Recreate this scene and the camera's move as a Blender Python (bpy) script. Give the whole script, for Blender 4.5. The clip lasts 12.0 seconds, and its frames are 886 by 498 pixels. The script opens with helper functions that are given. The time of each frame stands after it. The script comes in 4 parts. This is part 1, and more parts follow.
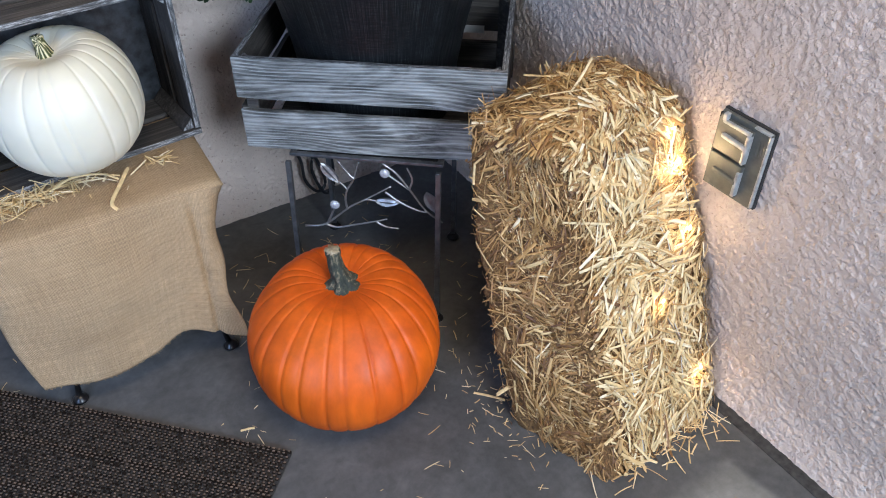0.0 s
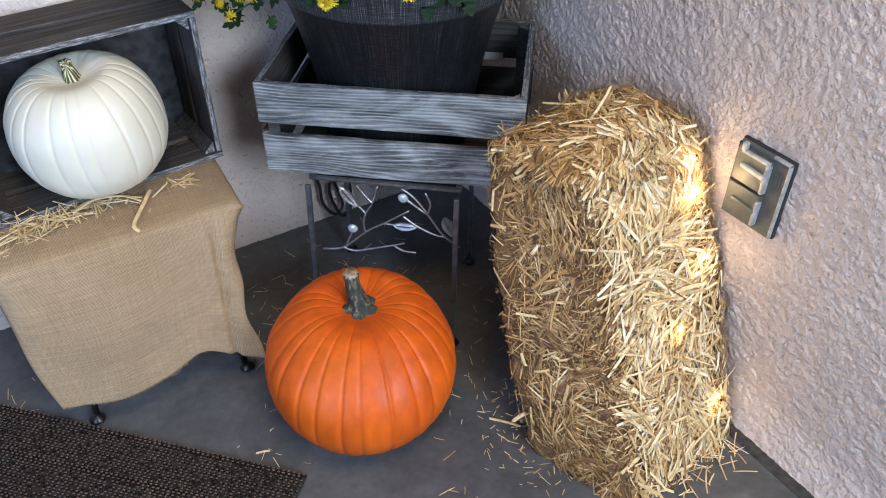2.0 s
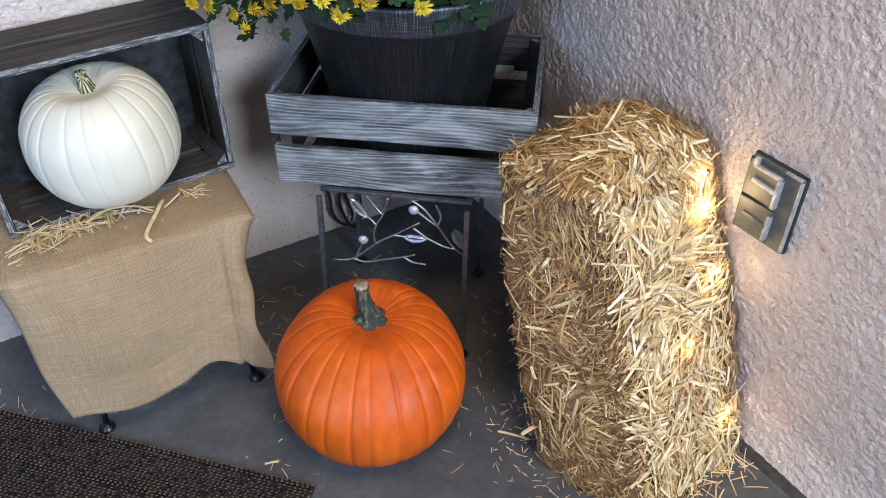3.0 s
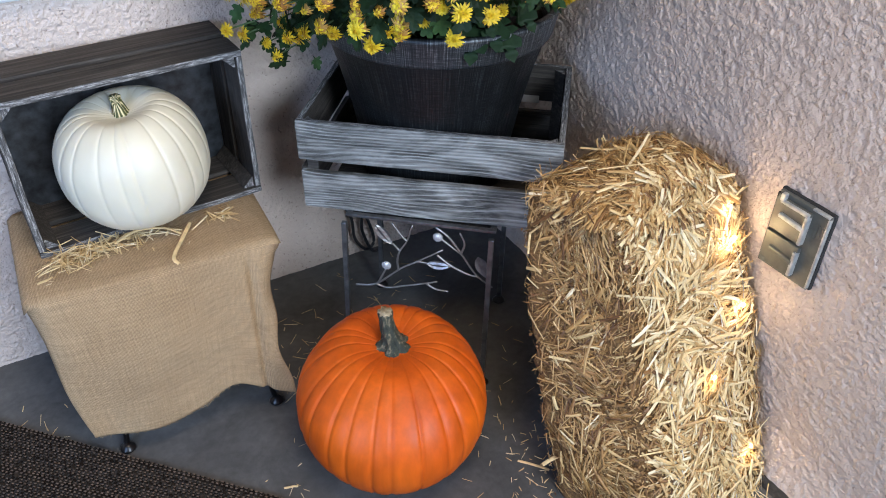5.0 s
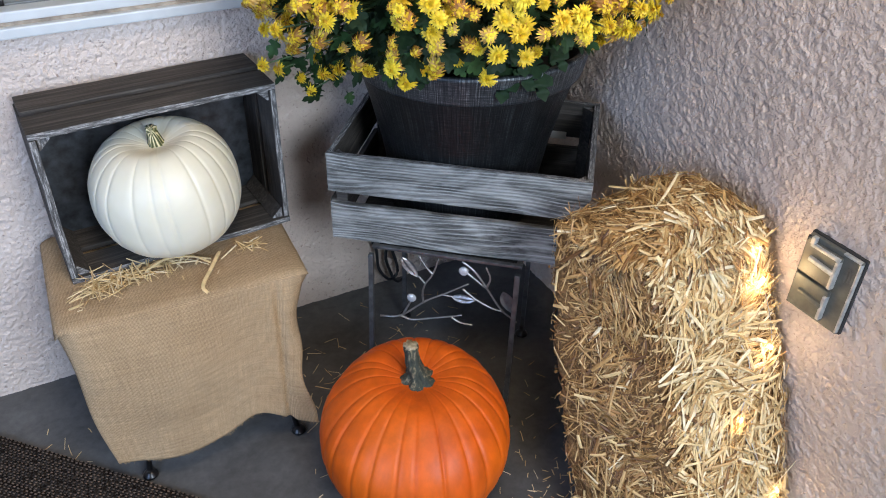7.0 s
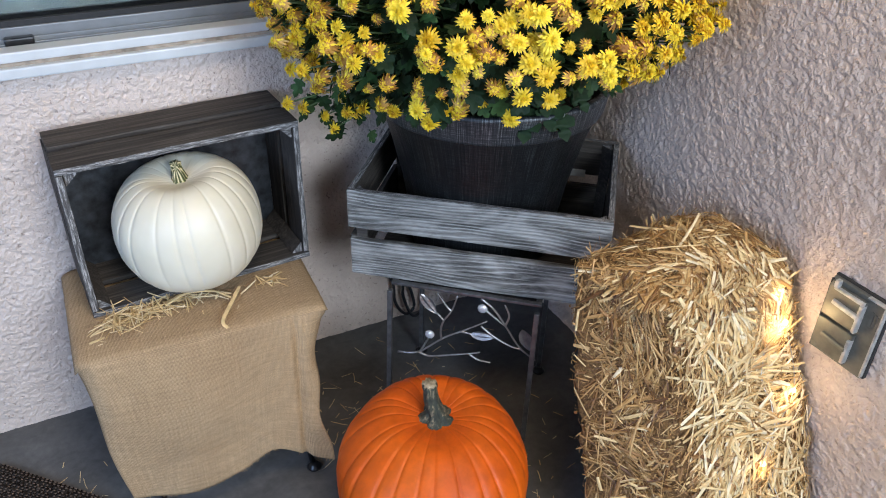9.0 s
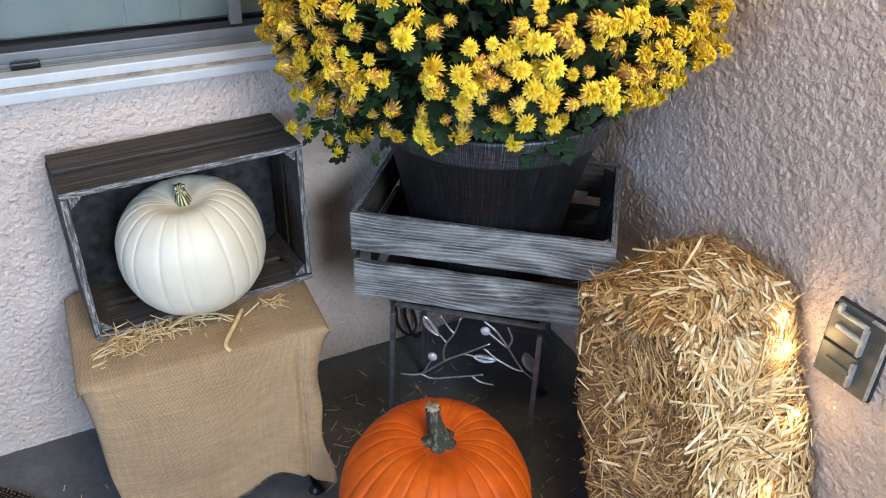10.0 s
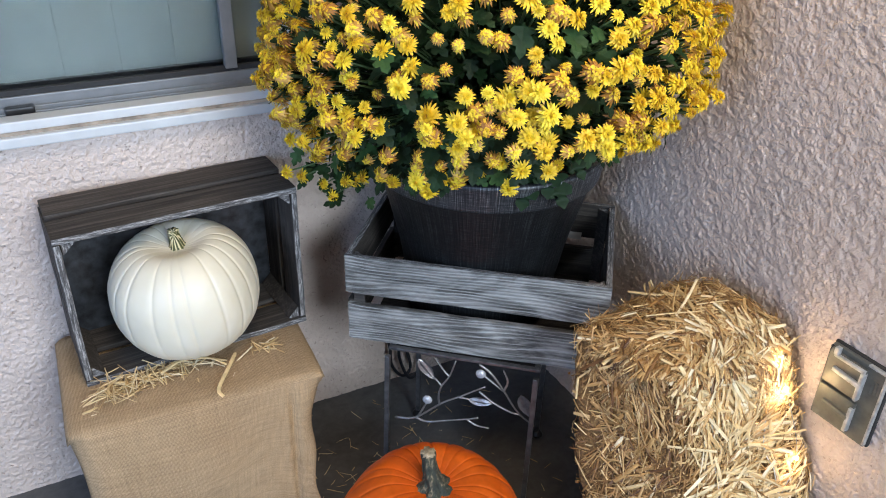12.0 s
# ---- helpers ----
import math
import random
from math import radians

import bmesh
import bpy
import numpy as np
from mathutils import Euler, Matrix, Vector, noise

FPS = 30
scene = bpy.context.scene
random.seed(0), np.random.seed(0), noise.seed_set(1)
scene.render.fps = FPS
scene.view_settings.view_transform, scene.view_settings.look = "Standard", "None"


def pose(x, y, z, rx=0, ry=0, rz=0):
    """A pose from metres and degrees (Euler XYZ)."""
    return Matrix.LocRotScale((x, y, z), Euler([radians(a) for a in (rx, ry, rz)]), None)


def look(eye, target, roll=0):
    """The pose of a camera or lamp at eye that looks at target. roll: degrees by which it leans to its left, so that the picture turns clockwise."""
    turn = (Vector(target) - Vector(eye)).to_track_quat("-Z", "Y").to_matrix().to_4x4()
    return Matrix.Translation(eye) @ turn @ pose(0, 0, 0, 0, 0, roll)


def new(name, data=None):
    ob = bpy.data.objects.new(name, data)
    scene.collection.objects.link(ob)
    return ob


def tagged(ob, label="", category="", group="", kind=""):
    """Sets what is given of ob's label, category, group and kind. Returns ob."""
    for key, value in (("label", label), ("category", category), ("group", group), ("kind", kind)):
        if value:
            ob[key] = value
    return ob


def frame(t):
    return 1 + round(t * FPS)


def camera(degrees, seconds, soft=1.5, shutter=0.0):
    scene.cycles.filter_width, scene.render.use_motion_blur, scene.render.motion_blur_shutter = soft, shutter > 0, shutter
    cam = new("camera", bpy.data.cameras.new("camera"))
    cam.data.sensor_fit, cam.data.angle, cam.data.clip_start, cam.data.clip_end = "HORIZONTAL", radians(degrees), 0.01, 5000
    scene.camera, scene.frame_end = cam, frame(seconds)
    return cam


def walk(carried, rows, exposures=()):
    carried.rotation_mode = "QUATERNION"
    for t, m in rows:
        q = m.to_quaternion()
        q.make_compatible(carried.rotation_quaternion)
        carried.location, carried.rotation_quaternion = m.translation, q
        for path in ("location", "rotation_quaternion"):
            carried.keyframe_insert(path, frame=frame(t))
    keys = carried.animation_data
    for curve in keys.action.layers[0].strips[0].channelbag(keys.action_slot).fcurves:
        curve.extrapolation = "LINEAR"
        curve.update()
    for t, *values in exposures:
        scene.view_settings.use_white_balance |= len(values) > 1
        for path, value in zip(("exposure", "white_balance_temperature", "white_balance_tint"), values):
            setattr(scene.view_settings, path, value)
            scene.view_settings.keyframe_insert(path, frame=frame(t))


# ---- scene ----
cam = camera(59.1, 12.0, soft=1.05)
METRES, EYE, TILT, LEAN, TURN = 0.133, 1.134, 0.0, 0.0, -33.0
ROWS = [
    (0.0, 0.0, 0.0, 0.0, 0.12, -40.67, -0.14),
    (0.5, -0.0163, 0.0041, 0.0209, 0.36, -40.26, -0.12),
    (1.0, -0.0358, 0.0045, 0.037, 0.62, -39.89, -0.12),
    (1.5, -0.0598, 0.0072, 0.0584, 0.93, -39.52, -0.11),
    (2.0, -0.08, 0.0036, 0.0718, 1.21, -39.16, -0.13),
    (2.5, -0.1057, 0.0077, 0.0878, 1.56, -38.79, -0.16),
    (3.0, -0.1371, 0.0103, 0.1103, 1.84, -38.47, -0.21),
    (5.0, -0.3041, 0.0174, 0.2013, 3.23, -36.9, -0.63),
    (5.5, -0.3459, 0.0213, 0.2415, 3.69, -36.46, -0.72),
    (6.0, -0.3904, 0.0325, 0.2712, 4.05, -36.06, -0.81),
    (6.5, -0.4334, 0.0408, 0.2968, 4.48, -35.56, -0.93),
    (7.0, -0.4668, 0.0458, 0.3283, 4.85, -35.12, -1.02),
    (9.0, -0.6063, 0.0911, 0.4228, 5.8, -33.02, -1.15),
    (9.5, -0.6306, 0.1105, 0.4634, 5.85, -32.41, -1.13),
    (10.0, -0.6461, 0.127, 0.5042, 5.83, -31.86, -1.14),
    (10.5, -0.6593, 0.152, 0.5418, 5.74, -31.19, -1.15),
    (11.0, -0.6716, 0.1766, 0.5667, 5.6, -30.62, -1.18),
    (11.5, -0.6875, 0.1996, 0.5901, 5.39, -30.0, -1.23),
    (12.0, -0.7008, 0.2107, 0.6081, 5.19, -29.46, -1.28),
]
walk(cam, [(t, pose(0, 0, EYE, TILT, LEAN, TURN) @ pose(METRES * x, METRES * y, METRES * z, 90 + pitch, roll, yaw)) for t, x, y, z, yaw, pitch, roll in ROWS],
     [(0.0, 0.02, 6150, 10), (3.0, 0.01, 6200, 10), (6.0, -0.06, 6450, 10), (9.0, -0.11, 6550, 10), (12.0, -0.06, 6600, 10)])


# ---- world, sun, large lights ----
world = bpy.data.worlds.new("porch_sky")
scene.world = world
world.use_nodes = True
wn = world.node_tree
sky = wn.nodes.new("ShaderNodeTexSky")
sky.sky_type = 'NISHITA'
sky.sun_disc = False
sky.sun_elevation, sky.sun_rotation = radians(52), radians(173)
wn.nodes["Background"].inputs[1].default_value = 0.04
wn.links.new(sky.outputs[0], wn.nodes["Background"].inputs[0])

sun = new("sun", bpy.data.lights.new("sun", 'SUN'))
sun.data.energy, sun.data.angle, sun.data.color = 5.0, radians(0.6), (1.0, 0.93, 0.82)
sun.matrix_world = look((0.36, -3.0, 3.9), (0, 0, 0))


def area_lamp(place, target, sx, sy, power, colour):
    """An added area lamp: sky light from an open side, or plain fill."""
    d = bpy.data.lights.new("added_lamp", 'AREA')
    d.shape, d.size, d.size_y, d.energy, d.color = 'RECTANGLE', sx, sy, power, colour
    ob = new("added_lamp", d)
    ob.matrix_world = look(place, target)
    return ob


# Unseen lamps; the first two stand in for sky at the open sides.
area_lamp((0.62, -2.3, 1.80), (0.45, 1.4, 0.45), 1.3, 1.3, 132, (0.70, 0.83, 1.0))
area_lamp((-1.35, -0.10, 1.05), (0.05, 1.45, 0.45), 0.9, 1.2, 34, (0.40, 0.59, 1.0))
# Warm fill added below the ceiling to brighten the east wall.
area_lamp((0.30, 0.10, 2.42), (0.94, 0.5, 1.1), 0.7, 0.7, 25, (1.0, 0.80, 0.58))


# ---- materials ----
def nodes_of(name, rough=0.6, metal=0.0):
    m = bpy.data.materials.new(name)
    m.use_nodes = True
    t = m.node_tree
    b = t.nodes["Principled BSDF"]
    b.inputs["Roughness"].default_value, b.inputs["Metallic"].default_value = rough, metal
    return m, t, b


def coords(t, scale=(1, 1, 1), kind="Object"):
    c, m = t.nodes.new("ShaderNodeTexCoord"), t.nodes.new("ShaderNodeMapping")
    m.inputs["Scale"].default_value = scale
    t.links.new(c.outputs[kind], m.inputs[0])
    return m.outputs[0]


def noise_tex(t, vec, scale, detail=4, rough=0.55, distort=0.0):
    n = t.nodes.new("ShaderNodeTexNoise")
    n.inputs["Scale"].default_value, n.inputs["Detail"].default_value = scale, detail
    n.inputs["Roughness"].default_value, n.inputs["Distortion"].default_value = rough, distort
    t.links.new(vec, n.inputs["Vector"])
    return n.outputs["Fac"]


def ramp(t, fac, *stops):
    r = t.nodes.new("ShaderNodeValToRGB")
    e = r.color_ramp.elements
    while len(e) < len(stops):
        e.new(0.5)
    for k, (p, c) in enumerate(stops):
        e[k].position = p
        e[k].color = (*c, 1) if isinstance(c, tuple) else (c, c, c, 1)
    t.links.new(fac, r.inputs[0])
    return r.outputs["Color"]


def mix(t, fac, a, b, how='MIX'):
    n = t.nodes.new("ShaderNodeMix")
    n.data_type, n.blend_type = 'RGBA', how
    for sock, v in ((n.inputs["Factor"], fac), (n.inputs[6], a), (n.inputs[7], b)):
        if isinstance(v, (int, float)):
            sock.default_value = v
        elif isinstance(v, tuple):
            sock.default_value = (*v, 1)
        else:
            t.links.new(v, sock)
    return n.outputs[2]


def calc(t, op, a, b):
    n = t.nodes.new("ShaderNodeMath")
    n.operation = op
    for sock, v in zip(n.inputs, (a, b)):
        if isinstance(v, (int, float)):
            sock.default_value = v
        else:
            t.links.new(v, sock)
    return n.outputs[0]


def bump(t, b, height, strength=0.4, dist=0.003):
    n = t.nodes.new("ShaderNodeBump")
    n.inputs["Strength"].default_value, n.inputs["Distance"].default_value = strength, dist
    t.links.new(height, n.inputs["Height"])
    t.links.new(n.outputs[0], b.inputs["Normal"])


def set_colour(t, b, c, key="Base Color"):
    t.links.new(c, b.inputs[key])


def island(t):
    return t.nodes.new("ShaderNodeNewGeometry").outputs["Random Per Island"]


def each(t):
    return t.nodes.new("ShaderNodeObjectInfo").outputs["Random"]


def m_stucco():
    m, t, b = nodes_of("painted_stucco", 0.48)
    v = coords(t)
    c = ramp(t, noise_tex(t, v, 3.0, 3), (0.3, (0.56, 0.458, 0.385)), (0.7, (0.64, 0.525, 0.445)))
    # Pits are darkened in the colour as well as sunk: painted shade.
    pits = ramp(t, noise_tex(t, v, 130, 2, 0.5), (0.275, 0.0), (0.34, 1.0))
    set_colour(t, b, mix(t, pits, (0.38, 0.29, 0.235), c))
    lumps = ramp(t, noise_tex(t, v, 105, 2, 0.5), (0.44, 0.0), (0.66, 1.0))
    grit = noise_tex(t, v, 260, 2, 0.5)
    hgt = calc(t, 'ADD', lumps, calc(t, 'MULTIPLY', grit, 0.75))
    bump(t, b, calc(t, 'ADD', hgt, calc(t, 'MULTIPLY', pits, 0.6)), 0.62, 0.0032)
    t.links.new(ramp(t, noise_tex(t, v, 90, 3), (0.3, 0.24), (0.7, 0.46)), b.inputs["Roughness"])
    return m


def m_concrete():
    m, t, b = nodes_of("worn_concrete", 0.62)
    b.inputs["Specular IOR Level"].default_value = 0.2
    v = coords(t)
    big = ramp(t, noise_tex(t, v, 2.2, 5, 0.6, 0.4), (0.32, (0.074, 0.073, 0.071)), (0.68, (0.150, 0.147, 0.142)))
    fine = ramp(t, noise_tex(t, v, 60, 6, 0.7), (0.3, 0.78), (0.72, 1.1))
    stain = ramp(t, noise_tex(t, v, 9, 4, 0.65, 1.0), (0.42, 0.8), (0.6, 1.0))
    set_colour(t, b, mix(t, 1.0, mix(t, 1.0, big, fine, 'MULTIPLY'), stain, 'MULTIPLY'))
    bump(t, b, noise_tex(t, v, 120, 6, 0.7), 0.25, 0.002)
    t.links.new(ramp(t, noise_tex(t, v, 6, 4), (0.3, 0.45), (0.7, 0.75)), b.inputs["Roughness"])
    return m


def m_wood(name, dark, mid, light, lo=0.42, hi=0.66):
    """Stained softwood with pale grain rubbed bare; the grain runs along each board's own x."""
    m, t, b = nodes_of(name, 0.74)
    shift = t.nodes.new("ShaderNodeVectorMath")
    shift.operation = 'ADD'
    t.links.new(coords(t), shift.inputs[0])
    com = t.nodes.new("ShaderNodeCombineXYZ")
    for k, f in enumerate((7.0, 3.0, 5.0)):
        t.links.new(calc(t, 'MULTIPLY', each(t), f), com.inputs[k])
    t.links.new(com.outputs[0], shift.inputs[1])
    mp = t.nodes.new("ShaderNodeMapping")
    mp.inputs["Scale"].default_value = (1.5, 62, 62)
    t.links.new(shift.outputs[0], mp.inputs[0])
    grain = noise_tex(t, mp.outputs[0], 2.2, 5, 0.62, 0.9)
    mp3 = t.nodes.new("ShaderNodeMapping")
    mp3.inputs["Scale"].default_value = (9.0, 240, 240)
    t.links.new(shift.outputs[0], mp3.inputs[0])
    grain = calc(t, 'ADD', calc(t, 'MULTIPLY', grain, 0.66), calc(t, 'MULTIPLY', noise_tex(t, mp3.outputs[0], 2.0, 4, 0.7), 0.34))
    b.inputs["Specular IOR Level"].default_value = 0.22
    mp2 = t.nodes.new("ShaderNodeMapping")
    mp2.inputs["Scale"].default_value = (5.0, 9, 9)
    t.links.new(shift.outputs[0], mp2.inputs[0])
    patch = noise_tex(t, mp2.outputs[0], 1.6, 4, 0.6)
    c = ramp(t, grain, (0.30, dark), (lo, mid), (hi, light))
    c2 = mix(t, ramp(t, patch, (0.36, 0.0), (0.68, 0.55)), c, mid)
    set_colour(t, b, mix(t, ramp(t, patch, (0.62, 0.0), (0.75, 0.35)), c2, light))
    bump(t, b, grain, 0.5, 0.0025)
    return m


def m_greywood():
    """Grey-washed softwood: pale growth lines that swing round knots, with rubbed white patches; grain along x, lines stacked in z."""
    m, t, b = nodes_of("grey_washed_wood", 0.7)
    shift = t.nodes.new("ShaderNodeVectorMath")
    shift.operation = 'ADD'
    t.links.new(coords(t), shift.inputs[0])
    com = t.nodes.new("ShaderNodeCombineXYZ")
    for k, f in enumerate((7.0, 3.0, 5.0)):
        t.links.new(calc(t, 'MULTIPLY', each(t), f), com.inputs[k])
    t.links.new(com.outputs[0], shift.inputs[1])

    def field(sc, scale, detail=3, rough=0.55, distort=0.0):
        mp = t.nodes.new("ShaderNodeMapping")
        mp.inputs["Scale"].default_value = sc
        t.links.new(shift.outputs[0], mp.inputs[0])
        return noise_tex(t, mp.outputs[0], scale, detail, rough, distort)
    sep = t.nodes.new("ShaderNodeSeparateXYZ")
    t.links.new(shift.outputs[0], sep.inputs[0])
    swing = field((0.8, 2.0, 3.4), 3.2, 2, 0.4)
    wob = field((6, 30, 60), 2.0, 3)
    rings = calc(t, 'ADD', calc(t, 'MULTIPLY', sep.outputs[2], 780), calc(t, 'MULTIPLY', swing, 62))
    rings = calc(t, 'ADD', rings, calc(t, 'MULTIPLY', wob, 5.0))
    line = calc(t, 'ADD', calc(t, 'MULTIPLY', calc(t, 'SINE', rings, 0.0), 0.5), 0.5)
    fine = field((5.0, 300, 300), 2.0, 4, 0.7)
    patch = field((4.5, 10, 14), 1.7, 4, 0.62, 0.6)
    where = ramp(t, field((7, 20, 26), 1.3, 3, 0.6), (0.34, 0.08), (0.62, 1.0))
    base = ramp(t, fine, (0.30, (0.026, 0.025, 0.022)), (0.52, (0.115, 0.113, 0.103)), (0.74, (0.29, 0.285, 0.262)))
    base = mix(t, ramp(t, patch, (0.44, 0.0), (0.64, 0.7)), base, (0.40, 0.392, 0.36))
    pale = calc(t, 'MULTIPLY', ramp(t, line, (0.80, 0.0), (1.0, 0.5)), where)
    dark = ramp(t, line, (0.0, 0.66), (0.30, 1.0))
    set_colour(t, b, mix(t, pale, mix(t, 1.0, base, dark, 'MULTIPLY'), (0.60, 0.605, 0.57)))
    b.inputs["Specular IOR Level"].default_value = 0.25
    bump(t, b, calc(t, 'ADD', calc(t, 'MULTIPLY', line, 0.5), fine), 0.6, 0.002)
    return m


def m_edge():
    m, t, b = nodes_of("rubbed_edge_wood", 0.75)
    n = noise_tex(t, coords(t, (0.22, 2.2, 2.2)), 190, 5, 0.75)
    set_colour(t, b, ramp(t, n, (0.36, (0.030, 0.028, 0.026)), (0.50, (0.11, 0.105, 0.10)), (0.64, (0.46, 0.45, 0.43))))
    bump(t, b, n, 0.6, 0.002)
    return m


def m_straw(name, *shades):
    """Dry straw; each blade takes one of four shades."""
    m, t, b = nodes_of(name, 0.52)
    c = ramp(t, island(t), (0.0, shades[0]), (0.35, shades[1]), (0.78, shades[2]), (1.0, shades[3]))
    f = ramp(t, noise_tex(t, coords(t), 70, 3), (0.3, 0.75), (0.7, 1.1))
    set_colour(t, b, mix(t, 1.0, c, f, 'MULTIPLY'))
    b.inputs["Subsurface Weight"].default_value = 0.0
    return m


# Core below the blades; the gaps' shade is painted into its dark browns.
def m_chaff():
    m, t, b = nodes_of("gap_shade_straw", 0.8)
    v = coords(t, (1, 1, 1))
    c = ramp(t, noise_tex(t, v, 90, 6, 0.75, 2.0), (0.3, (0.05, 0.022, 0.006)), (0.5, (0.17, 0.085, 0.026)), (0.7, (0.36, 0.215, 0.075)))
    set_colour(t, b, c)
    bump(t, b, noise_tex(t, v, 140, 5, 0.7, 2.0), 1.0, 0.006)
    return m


def m_orange():
    m, t, b = nodes_of("orange_rind", 0.46)
    v = coords(t)
    c = ramp(t, noise_tex(t, v, 7, 4, 0.55), (0.3, (0.54, 0.076, 0.004)), (0.72, (0.70, 0.128, 0.007)))
    streak = ramp(t, noise_tex(t, coords(t, (26, 26, 4)), 1.4, 4, 0.6), (0.35, 0.76), (0.7, 1.08))
    c = mix(t, 1.0, c, streak, 'MULTIPLY')
    scar = ramp(t, noise_tex(t, v, 16, 5, 0.7, 1.2), (0.70, 0.0), (0.76, 0.6))
    set_colour(t, b, mix(t, scar, c, (0.42, 0.20, 0.08)))
    bump(t, b, noise_tex(t, v, 150, 3), 0.07, 0.001)
    b.inputs["Specular IOR Level"].default_value = 0.3
    return m


def m_white():
    m, t, b = nodes_of("white_rind", 0.42)
    v = coords(t)
    c = ramp(t, noise_tex(t, v, 6, 4, 0.6), (0.3, (0.64, 0.585, 0.44)), (0.7, (0.74, 0.69, 0.55)))
    spot = ramp(t, noise_tex(t, v, 22, 3, 0.6), (0.72, 0.0), (0.80, 0.4))
    set_colour(t, b, mix(t, spot, c, (0.66, 0.52, 0.36)))
    bump(t, b, noise_tex(t, v, 120, 3), 0.06, 0.001)
    b.inputs["Subsurface Weight"].default_value = 0.08
    b.inputs["Subsurface Radius"].default_value = (0.01, 0.008, 0.004)
    return m


def m_stem(name, a, c, d):
    m, t, b = nodes_of(name, 0.75)
    n = noise_tex(t, coords(t, (60, 60, 9)), 2.2, 5, 0.65)
    set_colour(t, b, ramp(t, n, (0.32, a), (0.52, c), (0.68, d)))
    bump(t, b, n, 0.8, 0.004)
    return m


def m_striped_stem():
    """Cream ridges and olive furrows that run down the stem."""
    m, t, b = nodes_of("white_pumpkin_stem", 0.7)
    c = t.nodes.new("ShaderNodeTexCoord")
    mp = t.nodes.new("ShaderNodeMapping")
    mp.inputs["Location"].default_value = (-0.003, 0.004, 0)
    t.links.new(c.outputs["Object"], mp.inputs[0])
    g = t.nodes.new("ShaderNodeTexGradient")
    g.gradient_type = 'RADIAL'
    t.links.new(mp.outputs[0], g.inputs[0])
    n = noise_tex(t, coords(t, (60, 60, 20)), 2.2, 4, 0.6)
    wave = calc(t, 'SINE', calc(t, 'ADD', calc(t, 'MULTIPLY', g.outputs["Fac"], 69.1), calc(t, 'MULTIPLY', n, 3.0)), 0.0)
    set_colour(t, b, ramp(t, calc(t, 'ADD', calc(t, 'MULTIPLY', wave, 0.35), n), (0.25, (0.050, 0.060, 0.016)), (0.5, (0.23, 0.21, 0.075)), (0.72, (0.66, 0.58, 0.36))))
    bump(t, b, wave, 0.5, 0.002)
    return m


def m_burlap():
    m, t, b = nodes_of("burlap_weave", 0.9)
    v = coords(t, kind="UV")

    def threads(axis):
        w = t.nodes.new("ShaderNodeTexWave")
        w.bands_direction = axis
        w.inputs["Scale"].default_value, w.inputs["Distortion"].default_value = 150, 3.0
        w.inputs["Detail"].default_value, w.inputs["Detail Scale"].default_value = 2, 0.35
        t.links.new(v, w.inputs["Vector"])
        return w.outputs["Fac"]
    weave = calc(t, 'MULTIPLY', threads('X'), threads('Y'))

    def slubs(sc):
        mp = t.nodes.new("ShaderNodeMapping")
        mp.inputs["Scale"].default_value = sc
        t.links.new(v, mp.inputs[0])
        return noise_tex(t, mp.outputs[0], 3, 4, 0.65)
    base = ramp(t, noise_tex(t, v, 5, 4), (0.3, (0.45, 0.300, 0.165)), (0.7, (0.55, 0.385, 0.222)))
    c = mix(t, 1.0, base, ramp(t, slubs((4, 90, 1)), (0.32, 0.84), (0.68, 1.12)), 'MULTIPLY')
    c = mix(t, 1.0, c, ramp(t, slubs((110, 4, 1)), (0.32, 0.87), (0.68, 1.10)), 'MULTIPLY')
    set_colour(t, b, mix(t, 1.0, c, ramp(t, weave, (0.0, 0.62), (0.45, 1.08)), 'MULTIPLY'))
    bump(t, b, weave, 0.7, 0.0015)
    b.inputs["Specular IOR Level"].default_value = 0.15
    return m


def m_pot(name="brushed_charcoal_resin", shine=1.0, metal=0.4):
    m, t, b = nodes_of(name, 0.46, metal)
    c = t.nodes.new("ShaderNodeTexCoord")
    g = t.nodes.new("ShaderNodeTexGradient")
    g.gradient_type = 'RADIAL'
    t.links.new(c.outputs["Object"], g.inputs[0])
    sep = t.nodes.new("ShaderNodeSeparateXYZ")
    t.links.new(c.outputs["Object"], sep.inputs[0])

    def lines(a, z):
        k = t.nodes.new("ShaderNodeCombineXYZ")
        t.links.new(calc(t, 'MULTIPLY', g.outputs["Fac"], a), k.inputs[0])
        t.links.new(calc(t, 'MULTIPLY', sep.outputs[2], z), k.inputs[1])
        return noise_tex(t, k.outputs[0], 1.0, 4, 0.7)
    vert, hori, broad = lines(640, 10), lines(40, 520), lines(20, 3)
    s = calc(t, 'ADD', calc(t, 'MULTIPLY', vert, 0.54), calc(t, 'MULTIPLY', hori, 0.27))
    s = calc(t, 'ADD', s, calc(t, 'MULTIPLY', broad, 0.17))
    set_colour(t, b, ramp(t, s, (0.445, (0.0045 * shine, 0.0055 * shine, 0.006 * shine)), (0.52, (0.013 * shine, 0.0135 * shine, 0.0145 * shine)), (0.645, (0.074 * shine, 0.083 * shine, 0.083 * shine))))
    bump(t, b, s, 0.35, 0.002)
    t.links.new(ramp(t, s, (0.42, 0.55), (0.60, 0.32)), b.inputs["Roughness"])
    return m


